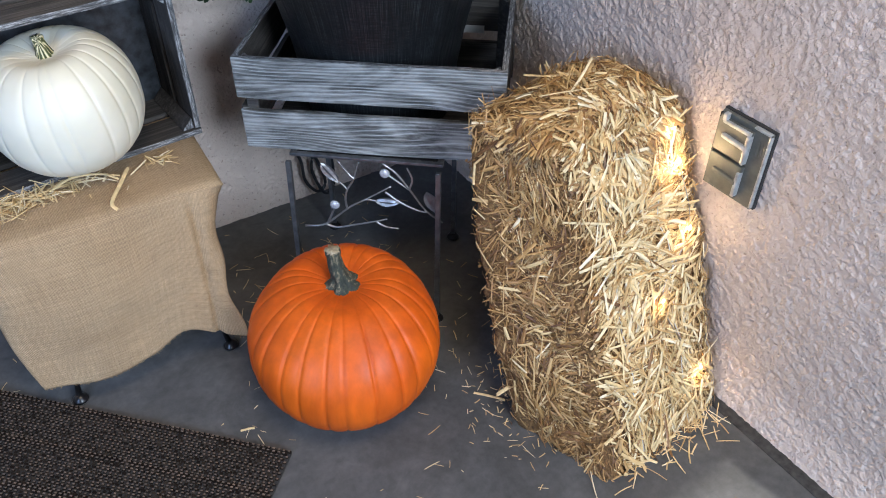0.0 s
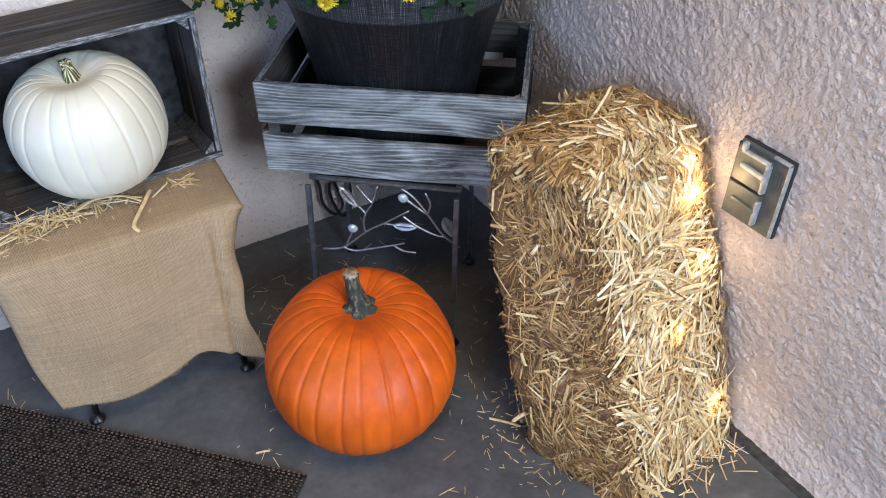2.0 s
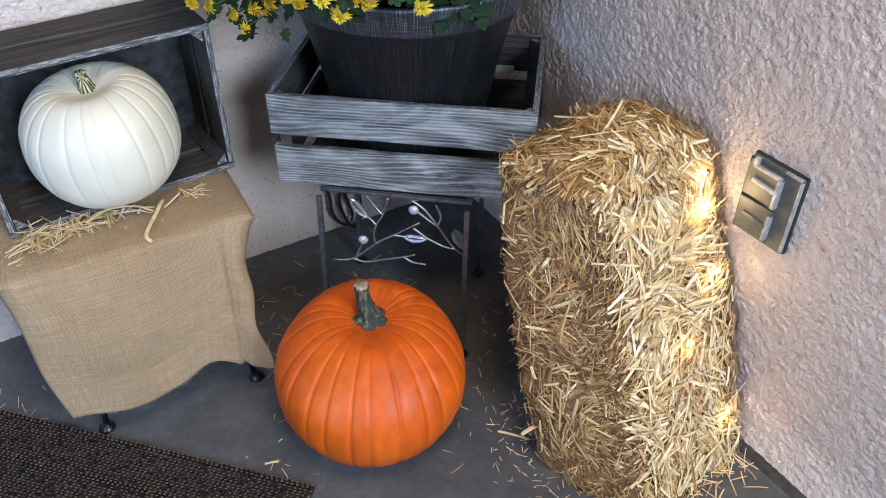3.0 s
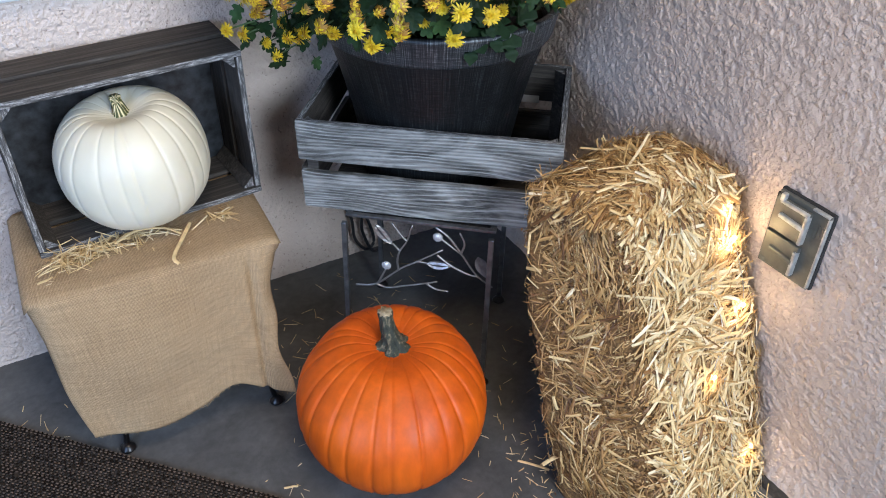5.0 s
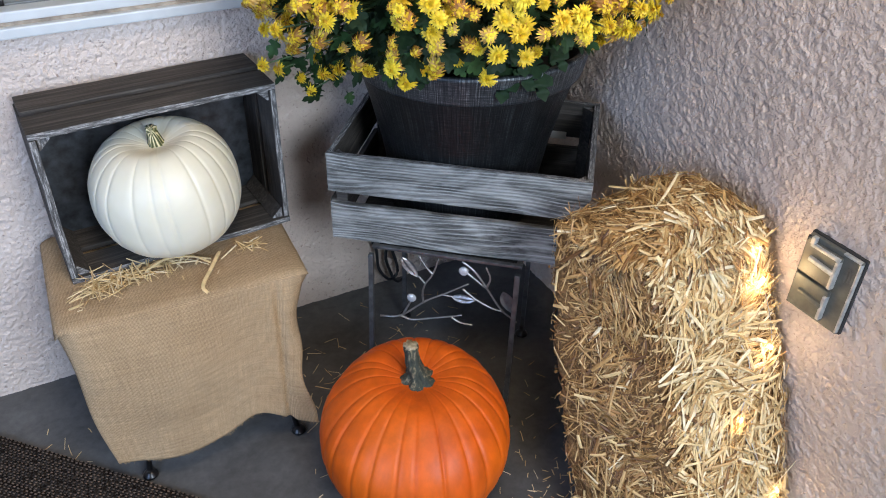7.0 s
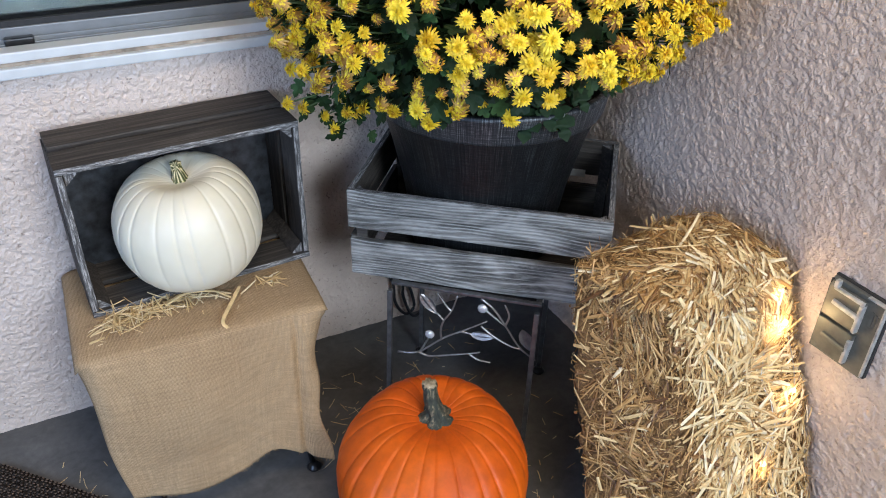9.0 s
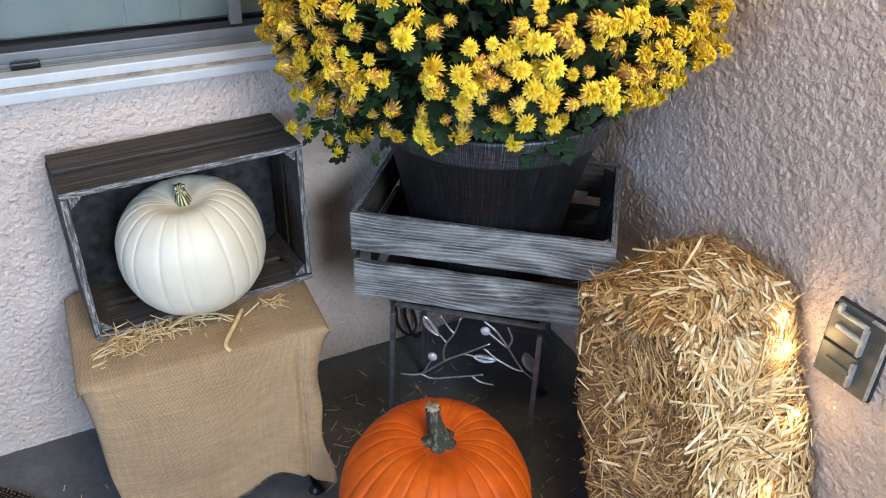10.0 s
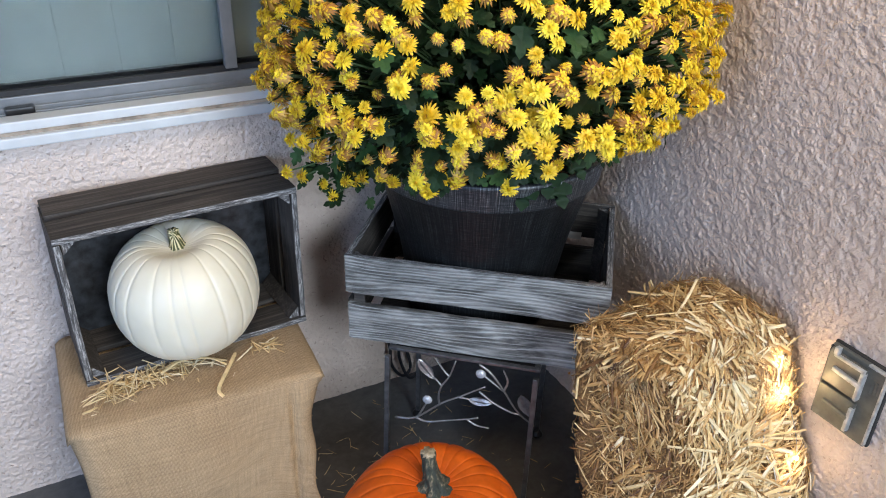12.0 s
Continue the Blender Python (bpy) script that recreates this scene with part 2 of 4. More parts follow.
def m_plain(name, colour, rough=0.5, metal=0.0, vary=0.15, scale=30, relief=0.1):
    m, t, b = nodes_of(name, rough, metal)
    n = noise_tex(t, coords(t), scale, 4, 0.6)
    lo, hi = tuple(x * (1 - vary) for x in colour), tuple(min(1, x * (1 + vary)) for x in colour)
    set_colour(t, b, ramp(t, n, (0.3, lo), (0.7, hi)))
    bump(t, b, n, relief, 0.001)
    return m


def m_petal(name, a, c, d):
    m, t, b = nodes_of(name, 0.55)
    u = ramp(t, each(t), (0.0, a), (0.5, c), (1.0, d))
    f = ramp(t, noise_tex(t, coords(t), 160, 3), (0.3, 0.72), (0.7, 1.12))
    set_colour(t, b, mix(t, 1.0, u, f, 'MULTIPLY'))
    b.inputs["Subsurface Weight"].default_value = 0.0
    return m


def m_leaf():
    m, t, b = nodes_of("mum_leaf", 0.62)
    b.inputs["Specular IOR Level"].default_value = 0.22
    u = ramp(t, island(t), (0.0, (0.009, 0.019, 0.007)), (0.6, (0.014, 0.032, 0.010)), (1.0, (0.036, 0.084, 0.024)))
    f = ramp(t, noise_tex(t, coords(t), 90, 3), (0.3, 0.75), (0.7, 1.15))
    set_colour(t, b, mix(t, 1.0, u, f, 'MULTIPLY'))
    bump(t, b, noise_tex(t, coords(t), 200, 3), 0.3, 0.001)
    return m


def m_mat():
    m, t, b = nodes_of("woven_mat_fibre", 0.85)
    b.inputs["Specular IOR Level"].default_value = 0.12
    c = ramp(t, island(t), (0.0, (0.009, 0.0055, 0.0035)), (0.55, (0.015, 0.0095, 0.006)), (0.9, (0.026, 0.018, 0.012)), (1.0, (0.05, 0.036, 0.026)))
    set_colour(t, b, mix(t, 1.0, c, ramp(t, noise_tex(t, coords(t), 300, 3), (0.3, 0.7), (0.7, 1.15)), 'MULTIPLY'))
    return m


def m_glass():
    m, t, b = nodes_of("window_glass", 0.03)
    set_colour(t, b, ramp(t, noise_tex(t, coords(t), 4, 3), (0.3, (0.86, 0.93, 0.91)), (0.7, (0.90, 0.96, 0.95))))
    b.inputs["Transmission Weight"].default_value = 1.0
    b.inputs["IOR"].default_value = 1.1
    b.inputs["Specular IOR Level"].default_value = 0.9
    return m


def m_light():
    m, t, b = nodes_of("bulb_glow", 0.3)
    b.inputs["Emission Color"].default_value = (1.0, 0.72, 0.36, 1)
    b.inputs["Emission Strength"].default_value = 90
    return m


STUCCO, CONCRETE = m_stucco(), m_concrete()
GREYWOOD = m_greywood()
# Dark stain of one crate; on the other, inside shade kept in the colour.
DARKWOOD = m_wood("dark_or_shaded_wood", (0.014, 0.0125, 0.011), (0.050, 0.043, 0.037), (0.20, 0.175, 0.15), 0.50, 0.78)
EDGEWOOD = m_edge()
STRAW = m_straw("straw", (0.17, 0.075, 0.022), (0.44, 0.250, 0.085), (0.64, 0.43, 0.18), (0.78, 0.62, 0.36))
PALE = m_straw("pale_straw", (0.44, 0.265, 0.10), (0.62, 0.43, 0.19), (0.74, 0.57, 0.31), (0.82, 0.70, 0.48))
# Browner and darker than the other straw, with shade put into its colour.
RUSTY_SHADE = m_straw("rusty_shaded_straw", (0.11, 0.045, 0.013), (0.29, 0.145, 0.043), (0.45, 0.26, 0.09), (0.62, 0.43, 0.20))
CHAFF = m_chaff()
ORANGE, WHITE = m_orange(), m_white()
STEM = m_stem("dry_pumpkin_stem", (0.010, 0.016, 0.011), (0.034, 0.040, 0.026), (0.25, 0.20, 0.12))
CUT = m_stem("cut_stem_end", (0.16, 0.12, 0.07), (0.32, 0.25, 0.15), (0.5, 0.42, 0.29))
WSTEM = m_striped_stem()
BURLAP, POT, RIM = m_burlap(), m_pot(), m_pot("silver_rubbed_rim", 6.0, 0.6)
SOIL = m_plain("potting_soil", (0.02, 0.014, 0.01), 0.95, 0, 0.6, 120, 1.0)
BRONZE = m_plain("dark_bronze_steel", (0.13, 0.13, 0.13), 0.36, 0.7, 0.4, 60, 0.2)
PEWTER = m_plain("pewter_wire", (0.40, 0.385, 0.37), 0.38, 0.9, 0.25, 90, 0.2)
BLACKIRON = m_plain("black_iron", (0.012, 0.011, 0.011), 0.3, 0.3, 0.4, 60, 0.1)
GEM = m_plain("frosted_crystal", (0.48, 0.48, 0.49), 0.10, 0.3, 0.3, 300, 0.5)
ALLOY = m_plain("weathered_grey_alloy", (0.115, 0.118, 0.105), 0.45, 0.35, 0.25, 45, 0.25)
DARKGAP = m_plain("rubber_gasket", (0.018, 0.018, 0.018), 0.7)
VINYL = m_plain("white_vinyl", (0.53, 0.55, 0.545), 0.4, 0, 0.08, 14, 0.05)
DIRT = m_plain("dusty_track", (0.30, 0.25, 0.19), 0.8, 0, 0.5, 40, 0.3)
SASH = m_plain("satin_aluminium", (0.19, 0.20, 0.205), 0.45, 0.2, 0.1, 30, 0.05)
BLIND = m_plain("grey_green_blind", (0.098, 0.112, 0.108), 0.7, 0, 0.14, 6, 0.05)
GLASS, GLOW = m_glass(), m_light()
FRESH = m_petal("fresh_yellow_petal", (0.76, 0.46, 0.012), (0.83, 0.57, 0.02), (0.88, 0.67, 0.035))
AGED = m_petal("fading_amber_petal", (0.32, 0.125, 0.012), (0.48, 0.22, 0.024), (0.64, 0.38, 0.09))
HEART = m_petal("flower_heart", (0.30, 0.13, 0.015), (0.50, 0.27, 0.02), (0.62, 0.38, 0.02))
LEAF, MAT = m_leaf(), m_mat()
FLECK = m_plain("pale_mat_fibre", (0.125, 0.090, 0.066), 0.85, 0, 0.5, 60, 0.3)
STALK = m_plain("flower_stalk", (0.05, 0.09, 0.03), 0.6)
# Paler alloy for edges that catch the light; the glint is its colour.
GLINT = m_plain("pale_glint_alloy", (0.40, 0.41, 0.40), 0.42, 0.3, 0.35, 80, 0.2)
CABLE = m_plain("black_cable", (0.012, 0.012, 0.014), 0.45)
TWINE = m_plain("plastic_twine", (0.55, 0.52, 0.46), 0.5)
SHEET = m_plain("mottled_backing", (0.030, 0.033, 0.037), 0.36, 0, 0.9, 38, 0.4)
PAPER = m_plain("paper_label", (0.55, 0.54, 0.50), 0.7)
CEIL = m_plain("painted_porch_ceiling", (0.38, 0.33, 0.29), 0.8, 0, 0.06, 8, 0.2)


# ---- builders ----
def mesh_of(name, verts, faces, mats, smooth=True, slots=None):
    me = bpy.data.meshes.new(name)
    me.from_pydata([tuple(v) for v in verts], [], faces)
    for mt in (mats if isinstance(mats, (list, tuple)) else [mats]):
        me.materials.append(mt)
    me.polygons.foreach_set("use_smooth", [smooth] * len(me.polygons))
    if slots is not None:
        me.polygons.foreach_set("material_index", slots)
    me.update()
    return me


def part(name, me, parent, m=None, label=""):
    ob = new(name, me)
    ob.parent = parent
    if m is not None:
        ob.matrix_local = m
    return tagged(ob, label)


def thing(name, m, label, category, group="", kind=""):
    ob = new(name)
    ob.empty_display_size = 0.05
    ob.matrix_world = m
    return tagged(ob, label, category, group, kind)


def from_bm(name, bm, mats, smooth=False):
    me = bpy.data.meshes.new(name)
    bm.to_mesh(me)
    bm.free()
    for mt in (mats if isinstance(mats, (list, tuple)) else [mats]):
        me.materials.append(mt)
    me.polygons.foreach_set("use_smooth", [smooth] * len(me.polygons))
    return me


def box_mesh(name, sx, sy, sz, mat, bevel=0.002, at=(0, 0, 0), wobble=0.0, seed=1):
    """A bevelled block centred at `at`; wobble makes its edges uneven."""
    bm = bmesh.new()
    bmesh.ops.create_cube(bm, size=1)
    bmesh.ops.scale(bm, vec=(sx, sy, sz), verts=bm.verts)
    if wobble:
        long_edges = [e for e in bm.edges if abs(e.verts[0].co.x - e.verts[1].co.x) > 0.9 * sx]
        bmesh.ops.subdivide_edges(bm, edges=long_edges, cuts=8, use_grid_fill=True)
    if bevel:
        sharp = [e for e in bm.edges if len(e.link_faces) == 2 and e.calc_face_angle(0) > 0.5]
        bmesh.ops.bevel(bm, geom=sharp, offset=bevel, segments=2, affect='EDGES', profile=0.6)
    if wobble:
        r = random.Random(seed)
        ph = r.uniform(0, 50)
        for v in bm.verts:
            n1 = noise.noise((v.co.x * 9 + ph, v.co.y * 30, v.co.z * 30))
            v.co += Vector((0, n1 * wobble * 0.6, noise.noise((v.co.x * 14 + ph, 3, v.co.z * 20)) * wobble))
    bmesh.ops.translate(bm, vec=at, verts=bm.verts)
    return from_bm(name, bm, mat, False)


def tube_data(points, radius, seg=8, taper=None, flat=1.0):
    pts = [Vector(p) for p in points]
    verts, faces = [], []
    up = Vector((0, 0, 1))
    for i, p in enumerate(pts):
        d = (pts[min(i + 1, len(pts) - 1)] - pts[max(i - 1, 0)]).normalized()
        ref = up if abs(d.z) < 0.92 else Vector((1, 0, 0))
        a = d.cross(ref).normalized()
        b = d.cross(a).normalized()
        r = radius if taper is None else radius * taper[i]
        for k in range(seg):
            w = 2 * math.pi * k / seg
            verts.append(p + a * r * math.cos(w) + b * r * flat * math.sin(w))
    for i in range(len(pts) - 1):
        for k in range(seg):
            k2 = (k + 1) % seg
            faces.append((i * seg + k, i * seg + k2, (i + 1) * seg + k2, (i + 1) * seg + k))
    faces.append(tuple(range(seg))[::-1])
    faces.append(tuple((len(pts) - 1) * seg + k for k in range(seg)))
    return verts, faces


def tube(name, points, radius, mat, seg=8, taper=None):
    return mesh_of(name, *tube_data(points, radius, seg, taper), mat)


def smooth_path(points, n=6):
    """Catmull-Rom through the points."""
    p = [Vector(q) for q in points]
    p = [2 * p[0] - p[1]] + p + [2 * p[-1] - p[-2]]
    out = []
    for i in range(1, len(p) - 2):
        for k in range(n):
            t = k / n
            out.append(0.5 * ((2 * p[i]) + (p[i + 1] - p[i - 1]) * t + (2 * p[i - 1] - 5 * p[i] + 4 * p[i + 1] - p[i + 2]) * t * t
                              + (3 * p[i] - p[i - 1] - 3 * p[i + 1] + p[i + 2]) * t ** 3))
    out.append(p[-2])
    return out


def lathe(name, profile, mat, seg=96, smooth=True):
    verts, faces = [], []
    for r, z in profile:
        for k in range(seg):
            a = 2 * math.pi * k / seg
            verts.append((r * math.cos(a), r * math.sin(a), z))
    for i in range(len(profile) - 1):
        for k in range(seg):
            k2 = (k + 1) % seg
            faces.append((i * seg + k, i * seg + k2, (i + 1) * seg + k2, (i + 1) * seg + k))
    return mesh_of(name, verts, faces, mat, smooth)


def ribbon(verts, faces, path, width, side, fold=0.35):
    """A flattened straw: a creased strip along the path, three points across."""
    b = len(verts)
    n = len(path)
    for i, p in enumerate(path):
        d = (path[min(i + 1, n - 1)] - path[max(i - 1, 0)]).normalized()
        s = d.cross(side)
        s = s.normalized() if s.length > 1e-6 else Vector((1, 0, 0))
        w = width * (0.82 if i in (0, n - 1) else 1.0) * 0.5
        verts.extend((p - s * w, p + side * width * fold, p + s * w))
    for i in range(n - 1):
        a = b + 3 * i
        faces.append((a, a + 1, a + 4, a + 3))
        faces.append((a + 1, a + 2, a + 5, a + 4))


# ---- setting: floor, walls, ceiling ----
def stucco_height(x, y, z):
    """Trowelled lumps with flattened tops and pits, in metres."""
    a = noise.noise((x * 120, y * 120, z * 120))
    w = noise.noise((x * 46 + 7, y * 46, z * 46))
    lump = min(1.0, max(0.0, (a + 0.40 * w + 0.36) / 0.5))
    pit = max(0.0, noise.noise((x * 75 + 11, y * 75, z * 75)) - 0.42)
    return 0.0013 * lump * lump * (3 - 2 * lump) + 0.0010 * w - 0.007 * pit


def panel(verts, faces, at, u, v, n, su, sv, step, back, lip=0.0):
    """A slab with a rough face at `at` + u, v; its plain back lies `back` behind."""
    nu, nv = max(2, int(su / step)), max(2, int(sv / step))
    b = len(verts)
    at, u, v, n = Vector(at), Vector(u), Vector(v), Vector(n)
    for j in range(nv + 1):
        for i in range(nu + 1):
            p = at + u * (su * i / nu) + v * (sv * j / nv)
            h = stucco_height(*p)
            if lip:
                h += lip * max(0.0, 1 - p.z / 0.09) ** 1.6
            verts.append(p + n * h)
    for j in range(nv):
        for i in range(nu):
            k = b + j * (nu + 1) + i
            faces.append((k, k + 1, k + nu + 2, k + nu + 1))
    c = [b, b + nu, b + nv * (nu + 1) + nu, b + nv * (nu + 1)]
    q = len(verts)
    for k in c:
        verts.append(verts[k] - n * back)
    faces.append((q + 3, q + 2, q + 1, q))
    edges = [[b + i for i in range(nu + 1)], [b + j * (nu + 1) + nu for j in range(nv + 1)],
             [b + nv * (nu + 1) + i for i in range(nu, -1, -1)], [b + j * (nu + 1) for j in range(nv, -1, -1)]]
    for k, e in enumerate(edges):
        faces.append(tuple(e[::-1]) + (q + k, q + (k + 1) % 4))


YN, XE = 1.45, 0.94
WX0, WX1, WZ0, WZ1 = -1.15, 0.36, 0.725, 1.75

v, f = [], []
panel(v, f, (-0.75, YN, -0.01), (1, 0, 0), (0, 0, 1), (0, -1, 0), XE + 0.75, WZ0 + 0.01, 0.0026, 0.15)
panel(v, f, (WX1, YN, WZ0), (1, 0, 0), (0, 0, 1), (0, -1, 0), XE - WX1, 0.75, 0.0075, 0.15)
panel(v, f, (WX1, YN, WZ0 + 0.75), (1, 0, 0), (0, 0, 1), (0, -1, 0), XE - WX1, 1.1, 0.06, 0.15)
panel(v, f, (-2.6, YN, -0.01), (1, 0, 0), (0, 0, 1), (0, -1, 0), 1.85, WZ0 + 0.01, 0.05, 0.15)
panel(v, f, (-2.6, YN, WZ0), (1, 0, 0), (0, 0, 1), (0, -1, 0), WX0 + 2.6, 1.85, 0.06, 0.15)
panel(v, f, (WX0, YN, WZ1), (1, 0, 0), (0, 0, 1), (0, -1, 0), WX1 - WX0, 2.575 - WZ1, 0.06, 0.15)
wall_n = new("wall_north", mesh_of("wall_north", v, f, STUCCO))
tagged(wall_n, "pinkish tan stucco wall below a window, lumpy trowelled finish", "wall", kind="structure")

v, f = [], []
panel(v, f, (XE, YN, -0.01), (0, -1, 0), (0, 0, 1), (-1, 0, 0), 1.35, 1.21, 0.0024, 0.15, 0.026)
panel(v, f, (XE, YN, 1.2), (0, -1, 0), (0, 0, 1), (-1, 0, 0), 1.35, 1.375, 0.06, 0.15)
panel(v, f, (XE, YN - 1.35, -0.01), (0, -1, 0), (0, 0, 1), (-1, 0, 0), 0.65, 2.585, 0.03, 0.15, 0.026)
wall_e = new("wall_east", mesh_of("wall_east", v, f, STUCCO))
tagged(wall_e, "pinkish tan painted stucco wall with coarse lumpy texture", "wall", kind="structure")

bm = bmesh.new()
bmesh.ops.create_grid(bm, x_segments=40, y_segments=40, size=30)
floor = new("floor", from_bm("floor", bm, CONCRETE, True))
tagged(floor, "grey worn concrete porch floor with stains", "floor", kind="structure")
STRIP = m_plain("dark_floor_strip", (0.036, 0.033, 0.030), 0.9, 0, 0.6, 70, 0.8)
joint = new("trim", box_mesh("trim", 0.048, 1.28, 0.011, STRIP, 0.0015, (XE - 0.024, YN - 1.36, -0.003), 0.0012, 3))
tagged(joint, "dark strip on the concrete floor along the stucco wall", "floor joint", kind="structure")
# Out of view; its front edge is set to bound the sunlit floor.
ceiling = new("ceiling", box_mesh("ceiling", 3.9, 3.26, 0.12, CEIL, 0.01, (-0.75, 0.02, 2.64)))
tagged(ceiling, "plain painted porch ceiling, unseen, sized to block the sun", "ceiling", kind="structure")


def window():
    w = thing("window_1", pose(0, YN, 0), "sliding window with white vinyl frame and grey-green blind behind glass", "window", kind="structure")
    cx, wide, hi = (WX0 + WX1) / 2, WX1 - WX0, WZ1 - WZ0
    fr = part("window_frame", box_mesh("window_frame", wide + 0.03, 0.05, 0.018, VINYL, 0.003, (cx, -0.002, WZ0 + 0.007)), w, label="white vinyl outer sill strip")
    part("sill_groove", box_mesh("sill_groove", wide + 0.02, 0.034, 0.006, DIRT, 0.001, (cx, 0.0015, WZ0 + 0.0185)), fr, label="dusty brown groove")
    part("sill_lip", box_mesh("sill_lip", wide + 0.02, 0.036, 0.017, VINYL, 0.003, (cx, 0.004, WZ0 + 0.0295)), fr)
    part("track", box_mesh("track", wide, 0.040, 0.012, DARKGAP, 0.001, (cx, 0.043, WZ0 + 0.028)), w, label="dark recessed sliding track")
    part("rail", box_mesh("rail", wide, 0.004, 0.008, SASH, 0.001, (cx, 0.034, WZ0 + 0.0335)), w, label="thin aluminium rail")
    part("rail", box_mesh("rail", wide, 0.003, 0.012, SASH, 0.001, (cx, 0.045, WZ0 + 0.0365)), w)
    part("latch", box_mesh("latch", 0.045, 0.018, 0.018, BLACKIRON, 0.003, (-0.095, 0.036, WZ0 + 0.038)), w, label="black plastic track stop")
    part("bottom_rail", box_mesh("bottom_rail", 1.45, 0.014, 0.024, SASH, 0.002, (WX1 - 0.76, 0.060, WZ0 + 0.046)), w, label="satin aluminium sash rail")
    part("gasket", box_mesh("gasket", 1.45, 0.010, 0.010, DARKGAP, 0.001, (WX1 - 0.76, 0.062, WZ0 + 0.063)), w)
    part("stile", box_mesh("stile", 0.022, 0.018, hi - 0.07, SASH, 0.002, (0.262, 0.060, WZ0 + hi / 2 + 0.029)), w, label="upright aluminium sash stile")
    part("jamb", box_mesh("jamb", 0.03, 0.05, hi - 0.04, VINYL, 0.002, (WX1 - 0.012, 0.0, WZ0 + hi / 2 + 0.02)), w)
    part("jamb", box_mesh("jamb", 0.03, 0.05, hi - 0.04, VINYL, 0.002, (WX0 + 0.012, 0.0, WZ0 + hi / 2 + 0.02)), w)
    part("head", box_mesh("head", wide, 0.05, 0.04, VINYL, 0.002, (cx, 0.0, WZ1 - 0.015)), w)
    pane = part("pane", box_mesh("pane", wide - 0.02, 0.004, hi - 0.085, GLASS, 0, (cx, 0.0645, WZ0 + hi / 2 + 0.035)), w, label="reflecting window glass")
    pane.visible_shadow = False
    r = random.Random(4)
    x = WX0 + 0.06
    while x < WX1 - 0.02:
        part("blind_slat", box_mesh("blind_slat", 0.105, 0.0025, hi - 0.030, BLIND, 0), w,
             pose(x, 0.100, WZ0 + hi / 2 + 0.055, 0, 0, 2.2 + r.uniform(-0.8, 0.8)))
        x += 0.094
    # Dark sheet added for the room's shade; no room is built.
    part("room_side", box_mesh("room_side", wide + 0.1, 0.02, hi + 0.1, DARKGAP, 0, (cx, 0.19, WZ0 + hi / 2)), w, label="dark panel standing in for the unlit room behind the blind")


window()


# ---- wooden crates ----
def corner_block(leg, high):
    """A three-sided post for an inside corner, its right angle at the origin, legs along +x and +y."""
    e = 0.0015
    foot = [(0, 0), (leg - e, 0), (leg, e), (e, leg), (0, leg - e)]
    n = len(foot)
    verts = [(x, y, 0) for x, y in foot] + [(x, y, high - 0.001) for x, y in foot] + [(x * 0.95 + 0.0006, y * 0.95 + 0.0006, high) for x, y in foot]
    faces = [tuple(range(n))[::-1], tuple(range(2 * n, 3 * n))]
    for k in range(n):
        k2 = (k + 1) % n
        faces += [(k, k2, n + k2, n + k), (n + k, n + k2, 2 * n + k2, 2 * n + k)]
    return mesh_of("corner_post", verts, faces, [DARKWOOD, EDGEWOOD], False, [0, 1] + [0] * (2 * n))


def crate(name, m, L, W, H, label, outside, sheet=False):
    """A slatted crate: base in its own z = 0, long sides along x."""
    c = thing(name, m, label, "crate", "grey wooden crates")
    th = 0.011
    sh = H * 0.435

    def slat(me_name, x0, y0, z0, length, turn, mat, w=sh, flat=False, seed=1, lab=""):
        me = box_mesh(me_name, length, th if not flat else w, w if not flat else th * 0.8, mat, 0.0016, (0, 0, 0), 0.0016, seed)
        me.materials.append(EDGEWOOD)
        rim = not flat and z0 + w / 2 > H - 0.004
        for pl in me.polygons:
            if rim and pl.normal.z > 0.6:
                pl.material_index = 1
        return part(me_name, me, c, pose(x0, y0, z0, 0, 0, turn), lab)
    k = 0
    # With a pale outside, the rest stays dark: inside shade put into colour.
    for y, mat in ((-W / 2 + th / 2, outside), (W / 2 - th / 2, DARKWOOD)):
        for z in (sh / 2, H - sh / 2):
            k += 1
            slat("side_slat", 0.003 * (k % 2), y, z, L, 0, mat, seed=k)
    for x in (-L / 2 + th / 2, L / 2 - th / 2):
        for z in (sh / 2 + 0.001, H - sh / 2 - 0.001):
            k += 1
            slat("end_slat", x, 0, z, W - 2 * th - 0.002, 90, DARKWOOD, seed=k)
    for x in (-1, 1):
        for y in (-1, 1):
            me = corner_block(0.021, H - 0.016)
            part("corner_post", me, c, pose(x * (L / 2 - th - 0.0008), y * (W / 2 - th - 0.0008), 0.010,
                                            0, 0, {(1, 1): 180, (-1, 1): -90, (-1, -1): 0, (1, -1): 90}[(x, y)]), "triangular corner block")
    if sheet:
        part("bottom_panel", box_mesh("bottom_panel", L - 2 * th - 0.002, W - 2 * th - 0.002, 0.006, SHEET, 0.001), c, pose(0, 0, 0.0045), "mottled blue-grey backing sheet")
        return c
    n = 4
    fw = (W - 2 * th - 0.004) / n
    for i in range(n):
        k += 1
        slat("bottom_slat", 0, -W / 2 + th + 0.002 + fw * (i + 0.5), 0.0055 + 0.0012, L - 2 * th - 0.044, 0, DARKWOOD, fw - 0.006, True, seed=k)
    return c


TOP = 0.347
STAND = 0.336
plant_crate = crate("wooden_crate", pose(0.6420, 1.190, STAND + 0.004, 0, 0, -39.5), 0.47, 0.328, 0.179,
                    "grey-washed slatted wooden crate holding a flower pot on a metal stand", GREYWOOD)
